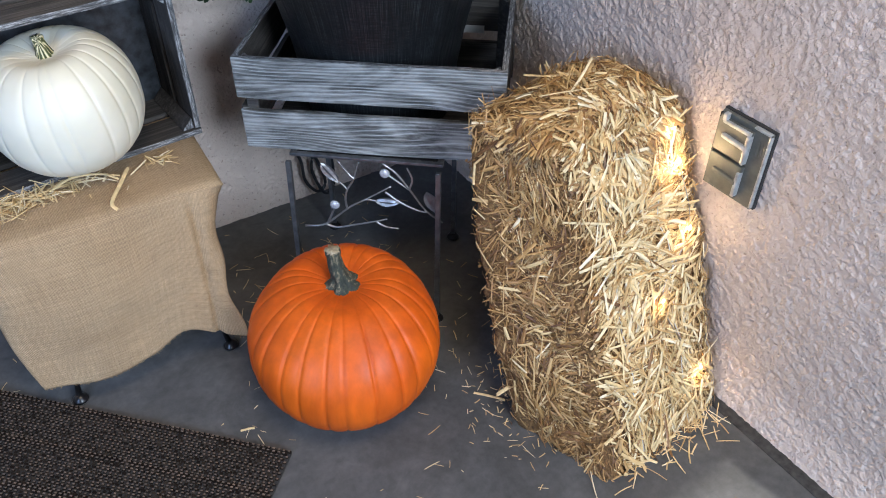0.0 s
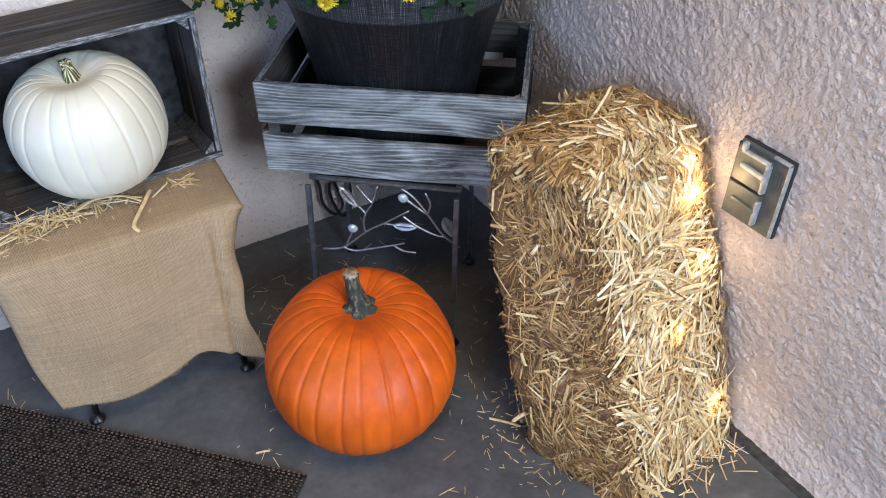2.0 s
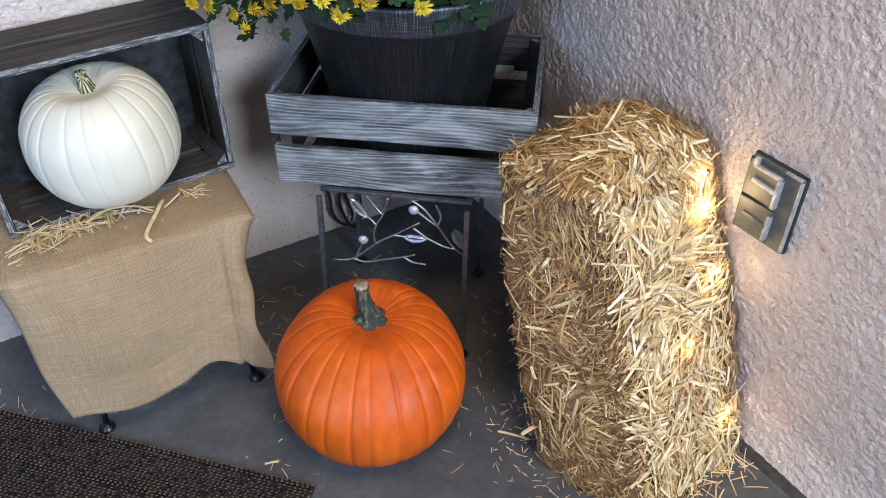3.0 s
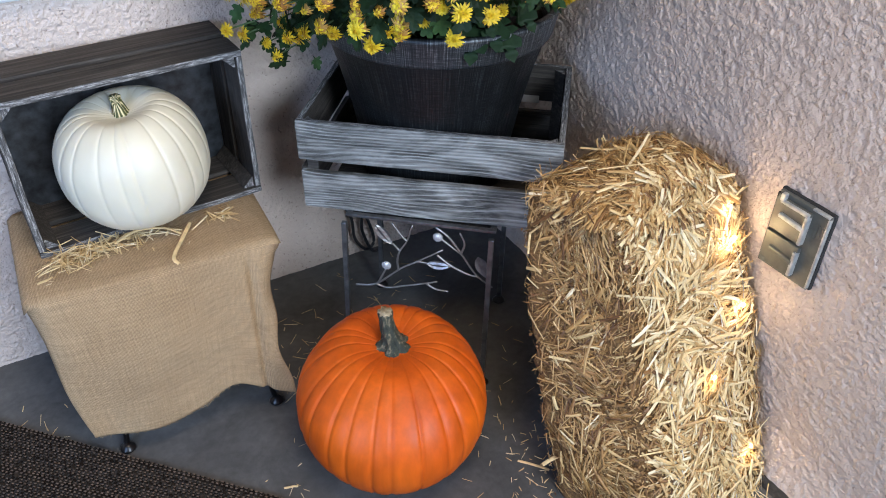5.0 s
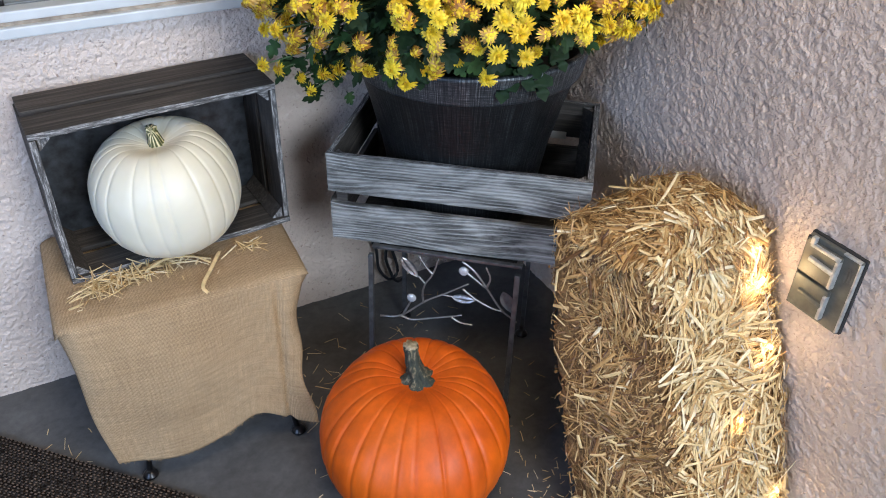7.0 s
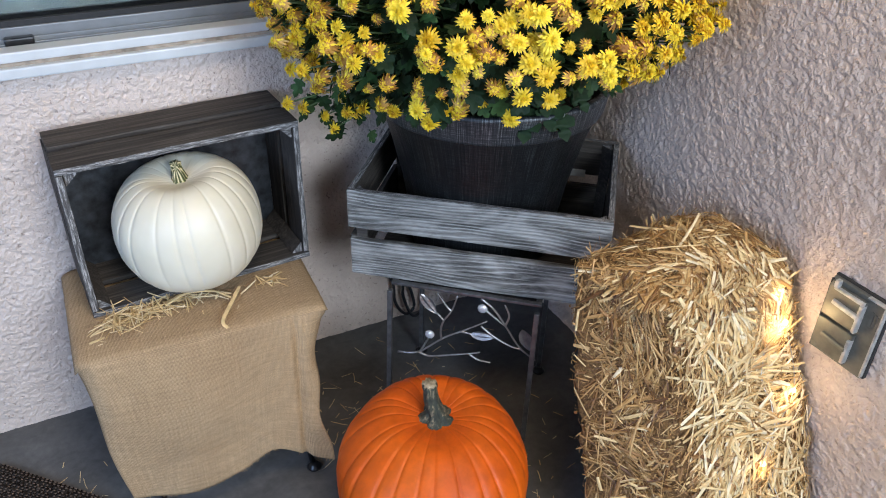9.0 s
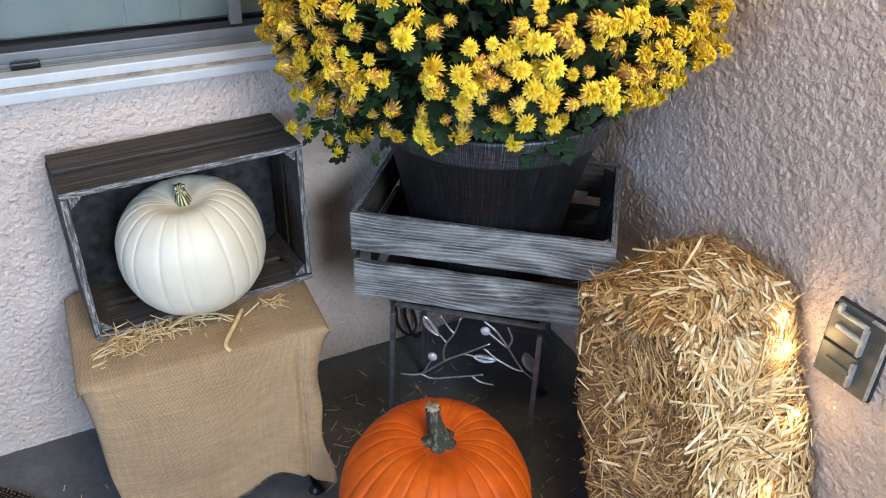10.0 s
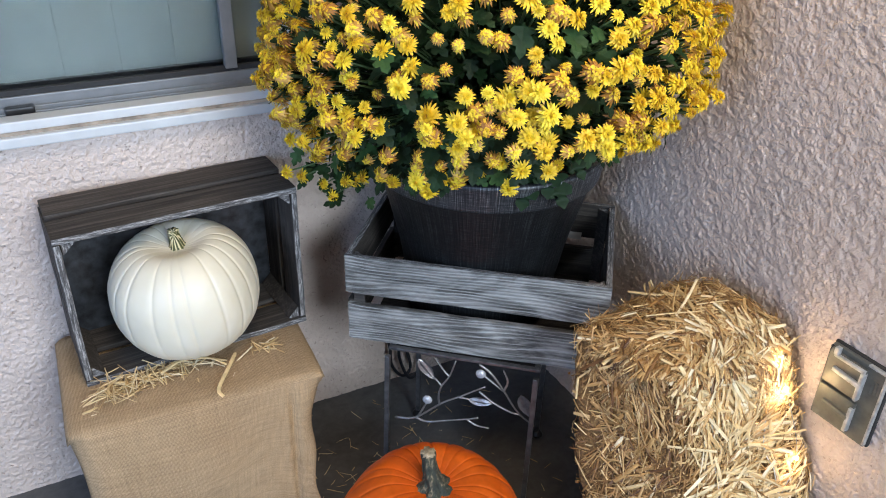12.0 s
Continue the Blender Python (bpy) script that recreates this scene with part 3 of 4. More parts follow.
part("paper_tag", box_mesh("paper_tag", 0.05, 0.0008, 0.016, PAPER, 0), plant_crate, pose(0.15, 0.328 / 2 - 0.0116, 0.105), "faded paper label inside")


# ---- metal stands ----
def foot_pad(seg=16):
    return lathe("foot", [(0.0, 0.0), (0.013, 0.0), (0.0145, 0.003), (0.013, 0.006), (0.009, 0.010), (0.006, 0.014), (0.0, 0.014)], BLACKIRON, seg)


def vine_leaf(a, b, width):
    """A cast leaf from a to b in the x-z plane, with a raised rim and veins."""
    a, b = Vector((a[0], -0.004, a[1])), Vector((b[0], -0.004, b[1]))
    d = b - a
    s = Vector((-d.z, 0, d.x)).normalized()
    verts, faces = [], []
    n = 10
    for i in range(n + 1):
        t = i / n
        w = width * max(0.0, math.sin(math.pi * t ** 0.85)) ** 0.8
        for q in (-1, -0.5, 0, 0.5, 1):
            lift = -0.0016 * (abs(q) == 1) - 0.0016 * (q == 0) + 0.0006 * (abs(q) == 0.5) * (1 if i % 2 else 0.2)
            verts.append(a + d * t + s * (w * q) + Vector((0, lift, 0)))
    for i in range(n):
        for k in range(4):
            j = i * 5 + k
            faces.append((j, j + 1, j + 6, j + 5))
    me = mesh_of("leaf", verts, faces, PEWTER, False)
    return me


def plant_stand():
    W, D = 0.273, 0.215
    ang = math.degrees(math.atan2(-0.6526, 0.7577))
    s = thing("metal_plant_stand", pose(0.4205, 1.153, 0, 0, 0, ang), "dark metal plant stand with pewter vine, leaves and crystals", "plant stand")
    for x in (0, W):
        for y in (0, D):
            # the front legs splay a little
            out = -0.055 if y == 0 else -0.012
            leg = part("leg", box_mesh("leg", 0.0095, 0.0095, STAND - 0.010, BRONZE, 0.0012, (0, 0, STAND / 2 + 0.003)), s,
                       Matrix.Translation((x, y + out, 0)) @ Matrix(((1, 0, 0, 0), (0, 1, -out / STAND, 0), (0, 0, 1, 0), (0, 0, 0, 1))))
            part("foot", foot_pad(), leg)
    for y in (0, D):
        part("top_rail", box_mesh("top_rail", W + 0.0095, 0.0095, 0.006, BRONZE, 0.001), s, pose(W / 2, y, STAND + 0.0005))
    for x in (0, W):
        part("top_rail", box_mesh("top_rail", D - 0.012, 0.0095, 0.006, BRONZE, 0.001), s, pose(x, D / 2, STAND + 0.0005, 0, 0, 90))
    part("top_panel", box_mesh("top_panel", W - 0.012, D - 0.012, 0.003, BLACKIRON, 0.001), s, pose(W / 2, D / 2, STAND + 0.001))
    vines = [
        [(0.005, 0.168), (0.047, 0.177), (0.098, 0.223), (0.135, 0.248), (0.180, 0.280)],
        [(0.047, 0.178), (0.070, 0.172), (0.109, 0.183), (0.148, 0.195), (0.170, 0.203)],
        [(0.150, 0.195), (0.167, 0.185), (0.192, 0.183)],
        [(0.053, 0.183), (0.071, 0.223)],
        [(0.094, 0.219), (0.092, 0.241), (0.097, 0.265), (0.112, 0.292), (0.123, 0.330)],
        [(0.112, 0.292), (0.101, 0.304), (0.084, 0.330)],
        [(0.097, 0.265), (0.084, 0.281)],
        [(0.129, 0.246), (0.152, 0.245)],
        [(0.170, 0.268), (0.194, 0.249), (0.228, 0.232), (0.249, 0.229)],
        [(0.167, 0.330), (0.191, 0.311), (0.215, 0.277), (0.244, 0.232), (0.277, 0.205)],
        [(0.215, 0.277), (0.221, 0.301), (0.212, 0.325)],
        [(0.171, 0.312), (0.213, 0.279)],
        [(0.267, 0.229), (0.272, 0.211)],
    ]
    for k, vn in enumerate(vines):
        p = smooth_path([(x, -0.001 - 0.0012 * (k % 3), z) for x, z in vn], 6)
        tp = [1.0 - 0.35 * i / (len(p) - 1) for i in range(len(p))]
        part("vine", tube("vine", p, 0.0024, PEWTER, 7, tp), s)
    for a, b, w in (((0.052, 0.323), (0.084, 0.281), 0.0115), ((0.150, 0.246), (0.197, 0.246), 0.0105), ((0.247, 0.277), (0.267, 0.229), 0.0125)):
        part("leaf", vine_leaf(a, b, w), s, label="cast pewter leaf")
    for x, z in ((0.071, 0.230), (0.171, 0.312)):
        bm = bmesh.new()
        bmesh.ops.create_icosphere(bm, subdivisions=2, radius=0.0098)
        bmesh.ops.scale(bm, vec=(1, 0.6, 1), verts=bm.verts)
        part("crystal", from_bm("crystal", bm, GEM, False), s, pose(x, -0.006, z), "round faceted clear crystal")


plant_stand()


def cloth_stand():
    """The low iron stand that the burlap hides but for its feet."""
    s = thing("low_iron_stand", pose(0.075, 1.25, 0, 0, 0, -2), "low black iron stand under a burlap cover", "stand")
    for x, y in ((-0.132, -0.146), (0.146, -0.158), (-0.132, 0.12), (0.136, 0.12)):
        leg = part("leg", tube("leg", [(0, 0, 0.006), (-x * 0.05, -y * 0.16, 0.05), (-x * 0.10, -y * 0.45, TOP - 0.02)], 0.006, BLACKIRON, 10), s, pose(x, y, 0))
        part("foot", foot_pad(), leg)
    part("top", box_mesh("top", 0.39, 0.262, 0.012, BLACKIRON, 0.003), s, pose(-0.002, 0.03, TOP - 0.014))


cloth_stand()


def burlap():
    """A burlap cloth over the stand: flat on top, hanging in front with a wavy hem."""
    nx, nt, nh = 70, 22, 60
    verts, faces, uvs = [], [], []
    for i in range(nx + 1):
        u = i / nx
        # front edge and hem of this thread
        fx, fy = -0.139 + 0.416 * u, 1.143 - 0.017 * u
        bx, by = -0.133 + 0.425 * u, 1.428
        hx = -0.108 + 0.335 * u
        hy = 1.092 - 0.030 * u - 0.030 * max(0, (u - 0.86) / 0.14) ** 1.5
        hz = 0.070 - 0.012 * math.sin(math.pi * min(1, u / 0.5)) + 0.032 * math.exp(-((u - 0.74) / 0.13) ** 2) - 0.006 * u
        for j in range(nt + nh + 1):
            if j <= nt:
                t = j / nt
                p = Vector((bx + (fx - bx) * t, by + (fy - by) * t, TOP + 0.0015))
                p.z += 0.0016 * noise.noise((p.x * 18, p.y * 18, 1)) - 0.004 * max(0, t - 0.93) / 0.07
                if u > 0.93:
                    p.z -= 0.008 * ((u - 0.93) / 0.07) ** 2
                if u < 0.05:
                    p.z -= 0.010 * ((0.05 - u) / 0.05) ** 2
            else:
                t = (j - nt) / nh
                p = Vector((fx + (hx - fx) * t, fy + (hy - fy) * t, TOP - 0.004 + (hz - TOP + 0.004) * t))
                p.y -= 0.012 * math.sin(math.pi * min(1, t * 1.3)) * math.sin(3.1 * u + 0.4)
                ease = min(1, t * 2.2)
                p.y += ease * (0.0055 * math.sin(u * 9 + 1.3) + 0.003 * noise.noise((u * 5, t * 3, 9)))
                # fold near the free edge
                fold = math.exp(-((u - 0.855 - 0.055 * t) / 0.013) ** 2)
                p.y += 0.013 * fold * min(1, t * 5)
                if u > 0.90:
                    q = (u - 0.90) / 0.10
                    p.y += (0.030 * (1 - t) + 0.004) * q * q * min(1, t * 8)
                    p.x += 0.016 * q * (0.85 * t ** 3 - 0.9 * math.sin(math.pi * t) + 0.25 * math.sin(5 * math.pi * t))
                if u < 0.08:
                    q = (0.08 - u) / 0.08
                    p.y += 0.022 * q * q * (1 - t)
                    p.x += 0.004 * q * math.sin(2.2 * math.pi * t)
            p += Vector((0, 0, 0.0004 * noise.noise((u * 60, j * 0.9, 2))))
            verts.append(p)
            uvs.append((u * 0.42, min(j, nt) * 0.0130 + max(0, j - nt) * 0.0048))
    rows = nt + nh + 1
    for i in range(nx):
        for j in range(rows - 1):
            a = i * rows + j
            faces.append((a, a + 1, a + rows + 1, a + rows))
    me = mesh_of("burlap_cloth", verts, faces, BURLAP)
    uv = me.uv_layers.new(name="weave")
    for lp in me.loops:
        uv.data[lp.index].uv = uvs[lp.vertex_index]
    ob = new("burlap_cloth", me)
    th = ob.modifiers.new("thickness", 'SOLIDIFY')
    th.thickness, th.offset = 0.0016, 1
    tagged(ob, "natural tan burlap cloth draped over a low stand with frayed hem", "cloth")
    # frayed threads along the hem
    r = random.Random(8)
    fv, ff = [], []
    for k in range(140):
        i = min(nx, max(0, int(r.choice((r.uniform(0, nx), r.uniform(0, nx), r.gauss(0.62, 0.06) * nx, r.uniform(0, nx))))))
        p = Vector(verts[i * rows + rows - 1])
        e = p + Vector((r.uniform(-0.004, 0.004), r.uniform(-0.003, 0.002), -r.uniform(0.001, 0.0045)))
        ribbon(fv, ff, [p + Vector((0, 0, 0.002)), (p + e) / 2, e], 0.0009, Vector((0, -1, 0)), 0.1)
    tagged(part("frayed_threads", mesh_of("frayed_threads", fv, ff, BURLAP), ob), kind="stuff")


burlap()

# the crate lying on its side: its open top faces out
side_crate = crate("wooden_crate", pose(0.0925, 1.431, TOP + 0.1445, 0, 0, 4) @ pose(0, 0, 0, 90), 0.396, 0.283, 0.160,
                   "grey-stained wooden crate lying on its side with a white pumpkin inside", DARKWOOD, True)


# ---- pumpkins ----
def pumpkin(name, m, R, H, ribs, mat, stem_mat, cut_mat, label, seed, stem_pts, stem_r, depth=0.055, dimple=0.16, lean=(0, 0)):
    t = thing(name, m, label, "pumpkin", "pumpkins")
    r = random.Random(seed)
    cuts = sorted(((k + r.uniform(-0.25, 0.25)) / ribs) % 1.0 for k in range(ribs))
    seg, rows = 360, 72

    def groove(a):
        f = (a / (2 * math.pi)) % 1.0
        d = min(min(abs(f - c), 1 - abs(f - c)) for c in cuts)
        x = d * ribs * 3
        return 1 - 0.55 * math.exp(-x / 0.34) - 0.45 * math.exp(-x / 0.10), int(f * ribs)
    gro = [groove(2 * math.pi * k / seg) for k in range(seg)]
    verts, faces = [], []
    for j in range(rows + 1):
        p = math.pi * j / rows
        sp, cp = max(0.0, math.sin(p)), math.cos(p)
        for k in range(seg):
            a = 2 * math.pi * k / seg
            g = gro[k][0]
            rr = R * sp ** 0.80
            z = H * (math.copysign(abs(cp) ** 0.92, cp))
            dent = dimple * H * math.exp(-(sp / 0.30) ** 2)
            z -= math.copysign(dent, cp) * (1.0 if cp > 0 else 0.7)
            cut = depth * (1 - g) * (0.45 + 0.55 * sp) * (1 + 0.9 * max(0.0, cp) ** 1.5)
            wob = 1 + 0.018 * noise.noise((math.cos(a) * 1.3 + seed, math.sin(a) * 1.3, cp * 1.2)) + 0.006 * noise.noise((math.cos(a) * 6, math.sin(a) * 6 + seed, cp * 4))
            s = (1 - cut) * wob
            up = max(0.0, cp) ** 2
            verts.append((rr * s * math.cos(a) + lean[0] * up, rr * s * math.sin(a) + lean[1] * up, z * (1 - 0.45 * cut) + H))
    for j in range(rows):
        for k in range(seg):
            k2 = (k + 1) % seg
            faces.append((j * seg + k, (j + 1) * seg + k, (j + 1) * seg + k2, j * seg + k2))
    low = min(q[2] for q in verts)
    verts = [(x, y, z - low) for x, y, z in verts]
    part("rind", mesh_of("rind", verts, faces, mat), t)
    # ridged stem
    pts = smooth_path([Vector(q) + Vector((lean[0], lean[1], -low)) for q in stem_pts], 5)
    sv, sf = [], []
    n = 30
    for i, q in enumerate(pts):
        w = i / (len(pts) - 1)
        rad = stem_r * (1 + 0.75 * max(0.0, 1 - w * 2.6) ** 1.6 - 0.45 * w + (0.10 if w > 0.9 else 0))
        for k in range(n):
            a = 2 * math.pi * k / n
            flare = max(0.0, 1 - w * 4.0)
            rg = 1 + (0.11 + 0.05 * flare) * math.cos(5 * a + 1.6 * w) + 0.10 * math.cos(10 * a + w * 3 + seed)
            sv.append(q + Vector((math.cos(a), math.sin(a), 0)) * rad * rg)
    for i in range(len(pts) - 1):
        for k in range(n):
            k2 = (k + 1) % n
            sf.append((i * n + k, i * n + k2, (i + 1) * n + k2, (i + 1) * n + k))
    stem = part("stem", mesh_of("stem", sv, sf, stem_mat), t, label="ridged dry stem")
    cap, cf = [pts[-1] + Vector((0, 0, 0.002))], []
    ring = sv[-n:]
    for q in ring:
        cap.append(pts[-1] + (q - pts[-1]) * 1.04 + Vector((0, 0, 0.0035 * noise.noise(q * 300))))
    cap += [q - Vector((0, 0, 0.006)) for q in ring]
    for k in range(n):
        k2 = (k + 1) % n
        cf += [(0, 1 + k, 1 + k2), (1 + k, 1 + n + k, 1 + n + k2, 1 + k2)]
    part("cut_end", mesh_of("cut_end", cap, cf, cut_mat), stem, label="pale cut stem end")
    return t


pumpkin("orange_pumpkin", pose(0.372, 0.893, 0, 3, -2, 20), 0.167, 0.1285, 24, ORANGE, STEM, CUT,
        "large ribbed orange pumpkin with dry stem on the concrete floor", 3,
        [(0, 0, 0.231), (0.0, 0.002, 0.247), (-0.002, 0.010, 0.268), (0.002, 0.020, 0.299)], 0.0182, 0.027, 0.20, (0.026, 0.020))
pumpkin("white_pumpkin", pose(0.1020, 1.304, TOP + 0.0265, 3, -6, 10), 0.1255, 0.1135, 21, WHITE, WSTEM, WSTEM,
        "ribbed creamy white pumpkin sitting in a crate on its side", 11,
        [(0, 0, 0.191), (0.001, 0.0, 0.206), (0.001, 0.003, 0.219), (0.002, 0.008, 0.231)], 0.0130, 0.019, 0.22, (0.004, -0.004))


# ---- flower pot and chrysanthemum ----
PX, PY, PZ = 0.639, 1.209, STAND + 0.0165


def flower_pot():
    t = thing("flower_pot", pose(PX, PY, PZ), "charcoal brushed resin flower pot with silver-rubbed rim in a crate", "flower pot")
    H = 0.345
    part("pot_body", lathe("pot_body", [(0.0, 0.0), (0.134, 0.0), (0.140, 0.004), (0.144, 0.06), (0.160, 0.15), (0.181, 0.235), (0.197, H - 0.058),
                                        (0.199, H - 0.050)], POT, 128), t)
    part("rim", lathe("rim", [(0.198, H - 0.052), (0.2065, H - 0.051), (0.2085, H - 0.046), (0.2150, H - 0.012), (0.2185, H - 0.006), (0.2185, H - 0.001),
                              (0.2160, H + 0.001), (0.206, H), (0.203, H - 0.006), (0.193, H - 0.06), (0.183, H - 0.07)], RIM, 128), t,
         label="wide silver-rubbed rim band")
    bm = bmesh.new()
    bmesh.ops.create_circle(bm, cap_ends=True, cap_tris=True, segments=48, radius=0.193)
    bmesh.ops.subdivide_edges(bm, edges=bm.edges, cuts=4, use_grid_fill=True)
    for q in bm.verts:
        q.co.z = H - 0.045 + 0.008 * noise.noise(q.co * 40)
    part("soil", from_bm("soil", bm, SOIL, True), t, label="dark potting soil")


flower_pot()


def flower_mesh(name, seed, petals, aged, R=0.0168):
    """A double chrysanthemum head, its face along +z."""
    r = random.Random(seed)
    verts, faces, slots = [], [], []
    for ring, (n, rr, tilt) in enumerate(((petals, 1.0, -0.08), (petals - 1, 0.88, 0.25), (petals - 4, 0.68, 0.62), (petals - 8, 0.46, 1.0))):
        for k in range(n):
            a = 2 * math.pi * (k + r.uniform(-0.3, 0.3) + 0.5 * ring) / n
            ti = tilt + r.uniform(-0.22, 0.18) - (0.25 if aged else 0)
            ln, w = R * rr * r.uniform(0.82, 1.1), R * r.uniform(0.080, 0.118)
            d = Vector((math.cos(a), math.sin(a), 0))
            s = Vector((-d.y, d.x, 0))
            up = Vector((0, 0, 1))
            b = len(verts)
            z0 = 0.0016 * ring
            for u, ww in ((0.12, 0.5), (0.5, 1.0), (0.82, 0.85), (1.0, 0.12)):
                bend = ti * u - (0.5 if aged else 0.22) * u * u
                p = d * (ln * u * math.cos(ti)) + up * (z0 + ln * bend)
                tw = r.uniform(-0.0006, 0.0006)
                verts.extend((p - s * w * ww + up * (0.0009 + tw), p + s * w * ww + up * (0.0009 - tw)))
            for q in range(3):
                faces.append((b + 2 * q, b + 2 * q + 1, b + 2 * q + 3, b + 2 * q + 2))
                slots.append(1 if (aged and (r.random() < (0.95, 0.7, 0.3, 0.1)[ring])) or (not aged and q == 2 and ring == 0 and r.random() < 0.35) else 0)
    # heart
    b = len(verts)
    verts.append(Vector((0, 0, 0.0062)))
    for rr, z in ((0.16, 0.0060), (0.27, 0.0035), (0.30, 0.0)):
        for k in range(9):
            a = 2 * math.pi * k / 9
            verts.append(Vector((math.cos(a) * rr * R, math.sin(a) * rr * R, z)))
    for k in range(9):
        k2 = (k + 1) % 9
        faces.append((b, b + 1 + k, b + 1 + k2))
        slots.append(2)
        for q in range(2):
            o = b + 1 + 9 * q
            faces.append((o + k, o + 9 + k, o + 9 + k2, o + k2))
            slots.append(2)
    return mesh_of(name, verts, faces, [FRESH, AGED, HEART], False, slots)


def leaf_outline():
    """One lobed chrysanthemum leaf, base at the origin, along +y, unit length."""
    half = [(0.03, 0.0), (0.05, 0.16), (0.30, 0.20), (0.38, 0.34), (0.20, 0.40), (0.36, 0.56), (0.30, 0.72), (0.14, 0.66), (0.16, 0.86), (0.0, 1.0)]
    return half


def add_leaf(verts, faces, at, along, up, size, droop, r):
    along = along.normalized()
    s = along.cross(up).normalized()
    n = s.cross(along)
    b = len(verts)
    half = leaf_outline()

    def put(x, y):
        z = -droop * y * y + 0.16 * abs(x) + 0.03 * math.sin(9 * y + 5 * x)
        return at + s * (x * size) + along * (y * size) + n * (z * size)
    k = len(half)
    for x, y in half:
        verts.append(put(x, y))
    for x, y in half:
        verts.append(put(0, y * 0.98))
    for x, y in half:
        verts.append(put(-x, y))
    for i in range(k - 1):
        faces.append((b + i, b + i + 1, b + k + i + 1, b + k + i))
        faces.append((b + k + i, b + k + i + 1, b + 2 * k + i + 1, b + 2 * k + i))


def chrysanthemum():
    C = Vector((0.548, 1.082, 0.890))
    ax, fw = Vector((0.84, -0.545, 0)), Vector((0.545, 0.84, 0))
    base = Vector((PX, PY, PZ + 0.28))
    t = thing("chrysanthemum", pose(*base), "full dome of yellow chrysanthemum flowers, many fading to amber", "flowering plant")
    inv = Matrix.Translation(-base)
    r = random.Random(21)
    fresh = [flower_mesh("flower", 40 + k, 19 + k, False) for k in range(4)]
    aged = [flower_mesh("flower", 60 + k, 17 + k, True) for k in range(4)]

    def surf(a, e, k=1.0):
        """Point of the dome at angle a round the up axis (0 to the right, -90 to the front) and height e."""
        d = ax * (math.cos(a) * math.cos(e) * 0.338) + fw * (math.sin(a) * math.cos(e) * 0.285)
        d.z = math.sin(e) * (0.33 if e > 0 else 0.225 - 0.045 * math.cos(a))
        if e < 0 and math.sin(a) < 0:
            d.z *= 1 - 0.25 * math.sin(a) ** 2
        lump = 1 + 0.06 * noise.noise((math.cos(a) * 2.2, math.sin(a) * 2.2, e * 2.4))
        return C + d * (k * lump), d.normalized()
    heads, tries = [], 0
    while len(heads) < 860 and tries < 60000:
        tries += 1
        a = r.uniform(-math.pi, math.pi)
        z = r.uniform(-0.80, 1.0)
        e = math.asin(z)
        back = math.sin(a) > 0.25
        if back and r.random() < 0.72:
            continue
        # the lower front is thinner
        if z < -0.15 and r.random() < min(0.92, 0.35 + 0.7 * (-z)):
            continue
        p, n = surf(a, e, r.uniform(0.90, 1.02))
        if p.z < PZ + 0.365 and (p - C).dot(ax) > -0.16 and r.random() < 0.85:
            continue
        if p.x > XE - 0.03 or p.y > YN - 0.03:
            continue
        gap = 0.0145 if r.random() < 0.7 else 0.021
        if any((p - q).length < gap for q, _, _ in heads):
            continue
        heads.append((p, n, z))
    # sprays that hang below the dome, towards the window and over the rim
    for x, y, z in ((0.334, 1.19, 0.650), (0.318, 1.19, 0.676), (0.284, 1.19, 0.696), (0.259, 1.19, 0.707), (0.305, 1.19, 0.725), (0.350, 1.19, 0.705),
                    (0.367, 1.08, 0.731), (0.430, 1.035, 0.706), (0.458, 1.0, 0.728), (0.444, 1.01, 0.733), (0.524, 0.955, 0.726), (0.482, 0.97, 0.758),
                    (0.665, 0.84, 0.824), (0.615, 0.87, 0.827)):
        p = Vector((x, y, z))
        heads.append((p, ((p - C).normalized() - fw * 0.5).normalized(), -0.5))
    heads.sort(key=lambda h: (h[0] - C).dot(fw))
    stalk_v, stalk_f = [], []
    rest_v, rest_f, rest_s = [], [], []
    for k, (p, n, z) in enumerate(heads):
        side = (p - C).dot(ax) / 0.33
        old = r.random() < 0.44 - 0.26 * side
        n = (n + Vector((0, 0, 0.35)) - fw * 0.12 + Vector((r.uniform(-.35, .35), r.uniform(-.35, .35), r.uniform(-.3, .3)))).normalized()
        sc = r.choice((0.58, 0.70, 0.80, 0.88, 0.95, 1.04))
        m = Matrix.Translation(p) @ n.to_track_quat('Z', 'Y').to_matrix().to_4x4() @ Matrix.Rotation(r.uniform(0, 6.28), 4, 'Z') @ Matrix.Scale(sc, 4)
        me = r.choice(aged if old else fresh)
        if k < 300:
            part("flower", me, t, inv @ m)
        else:
            b = len(rest_v)
            rest_v += [inv @ m @ q.co for q in me.vertices]
            rest_f += [tuple(b + i for i in pl.vertices) for pl in me.polygons]
            rest_s += [pl.material_index for pl in me.polygons]
        root = Vector((PX, PY, PZ + 0.28)) + Vector((r.uniform(-.06, .06), r.uniform(-.06, .06), 0))
        mid = root.lerp(p, 0.55) + Vector((0, 0, 0.05))
        path = smooth_path([inv @ root, inv @ mid, inv @ (p - n * 0.004)], 4)
        v2, f2 = tube_data(path, 0.0014, 4)
        b = len(stalk_v)
        stalk_v += v2
        stalk_f += [tuple(b + i for i in q) for q in f2]
    if rest_v:
        ob = part("flower_rest", mesh_of("flower_rest", rest_v, rest_f, [FRESH, AGED, HEART], False, rest_s), t)
        tagged(ob, kind="stuff")
    tagged(part("stalk_tangle", mesh_of("stalk_tangle", stalk_v, stalk_f, STALK), t, label="thin green branching stalks"), kind="stuff")
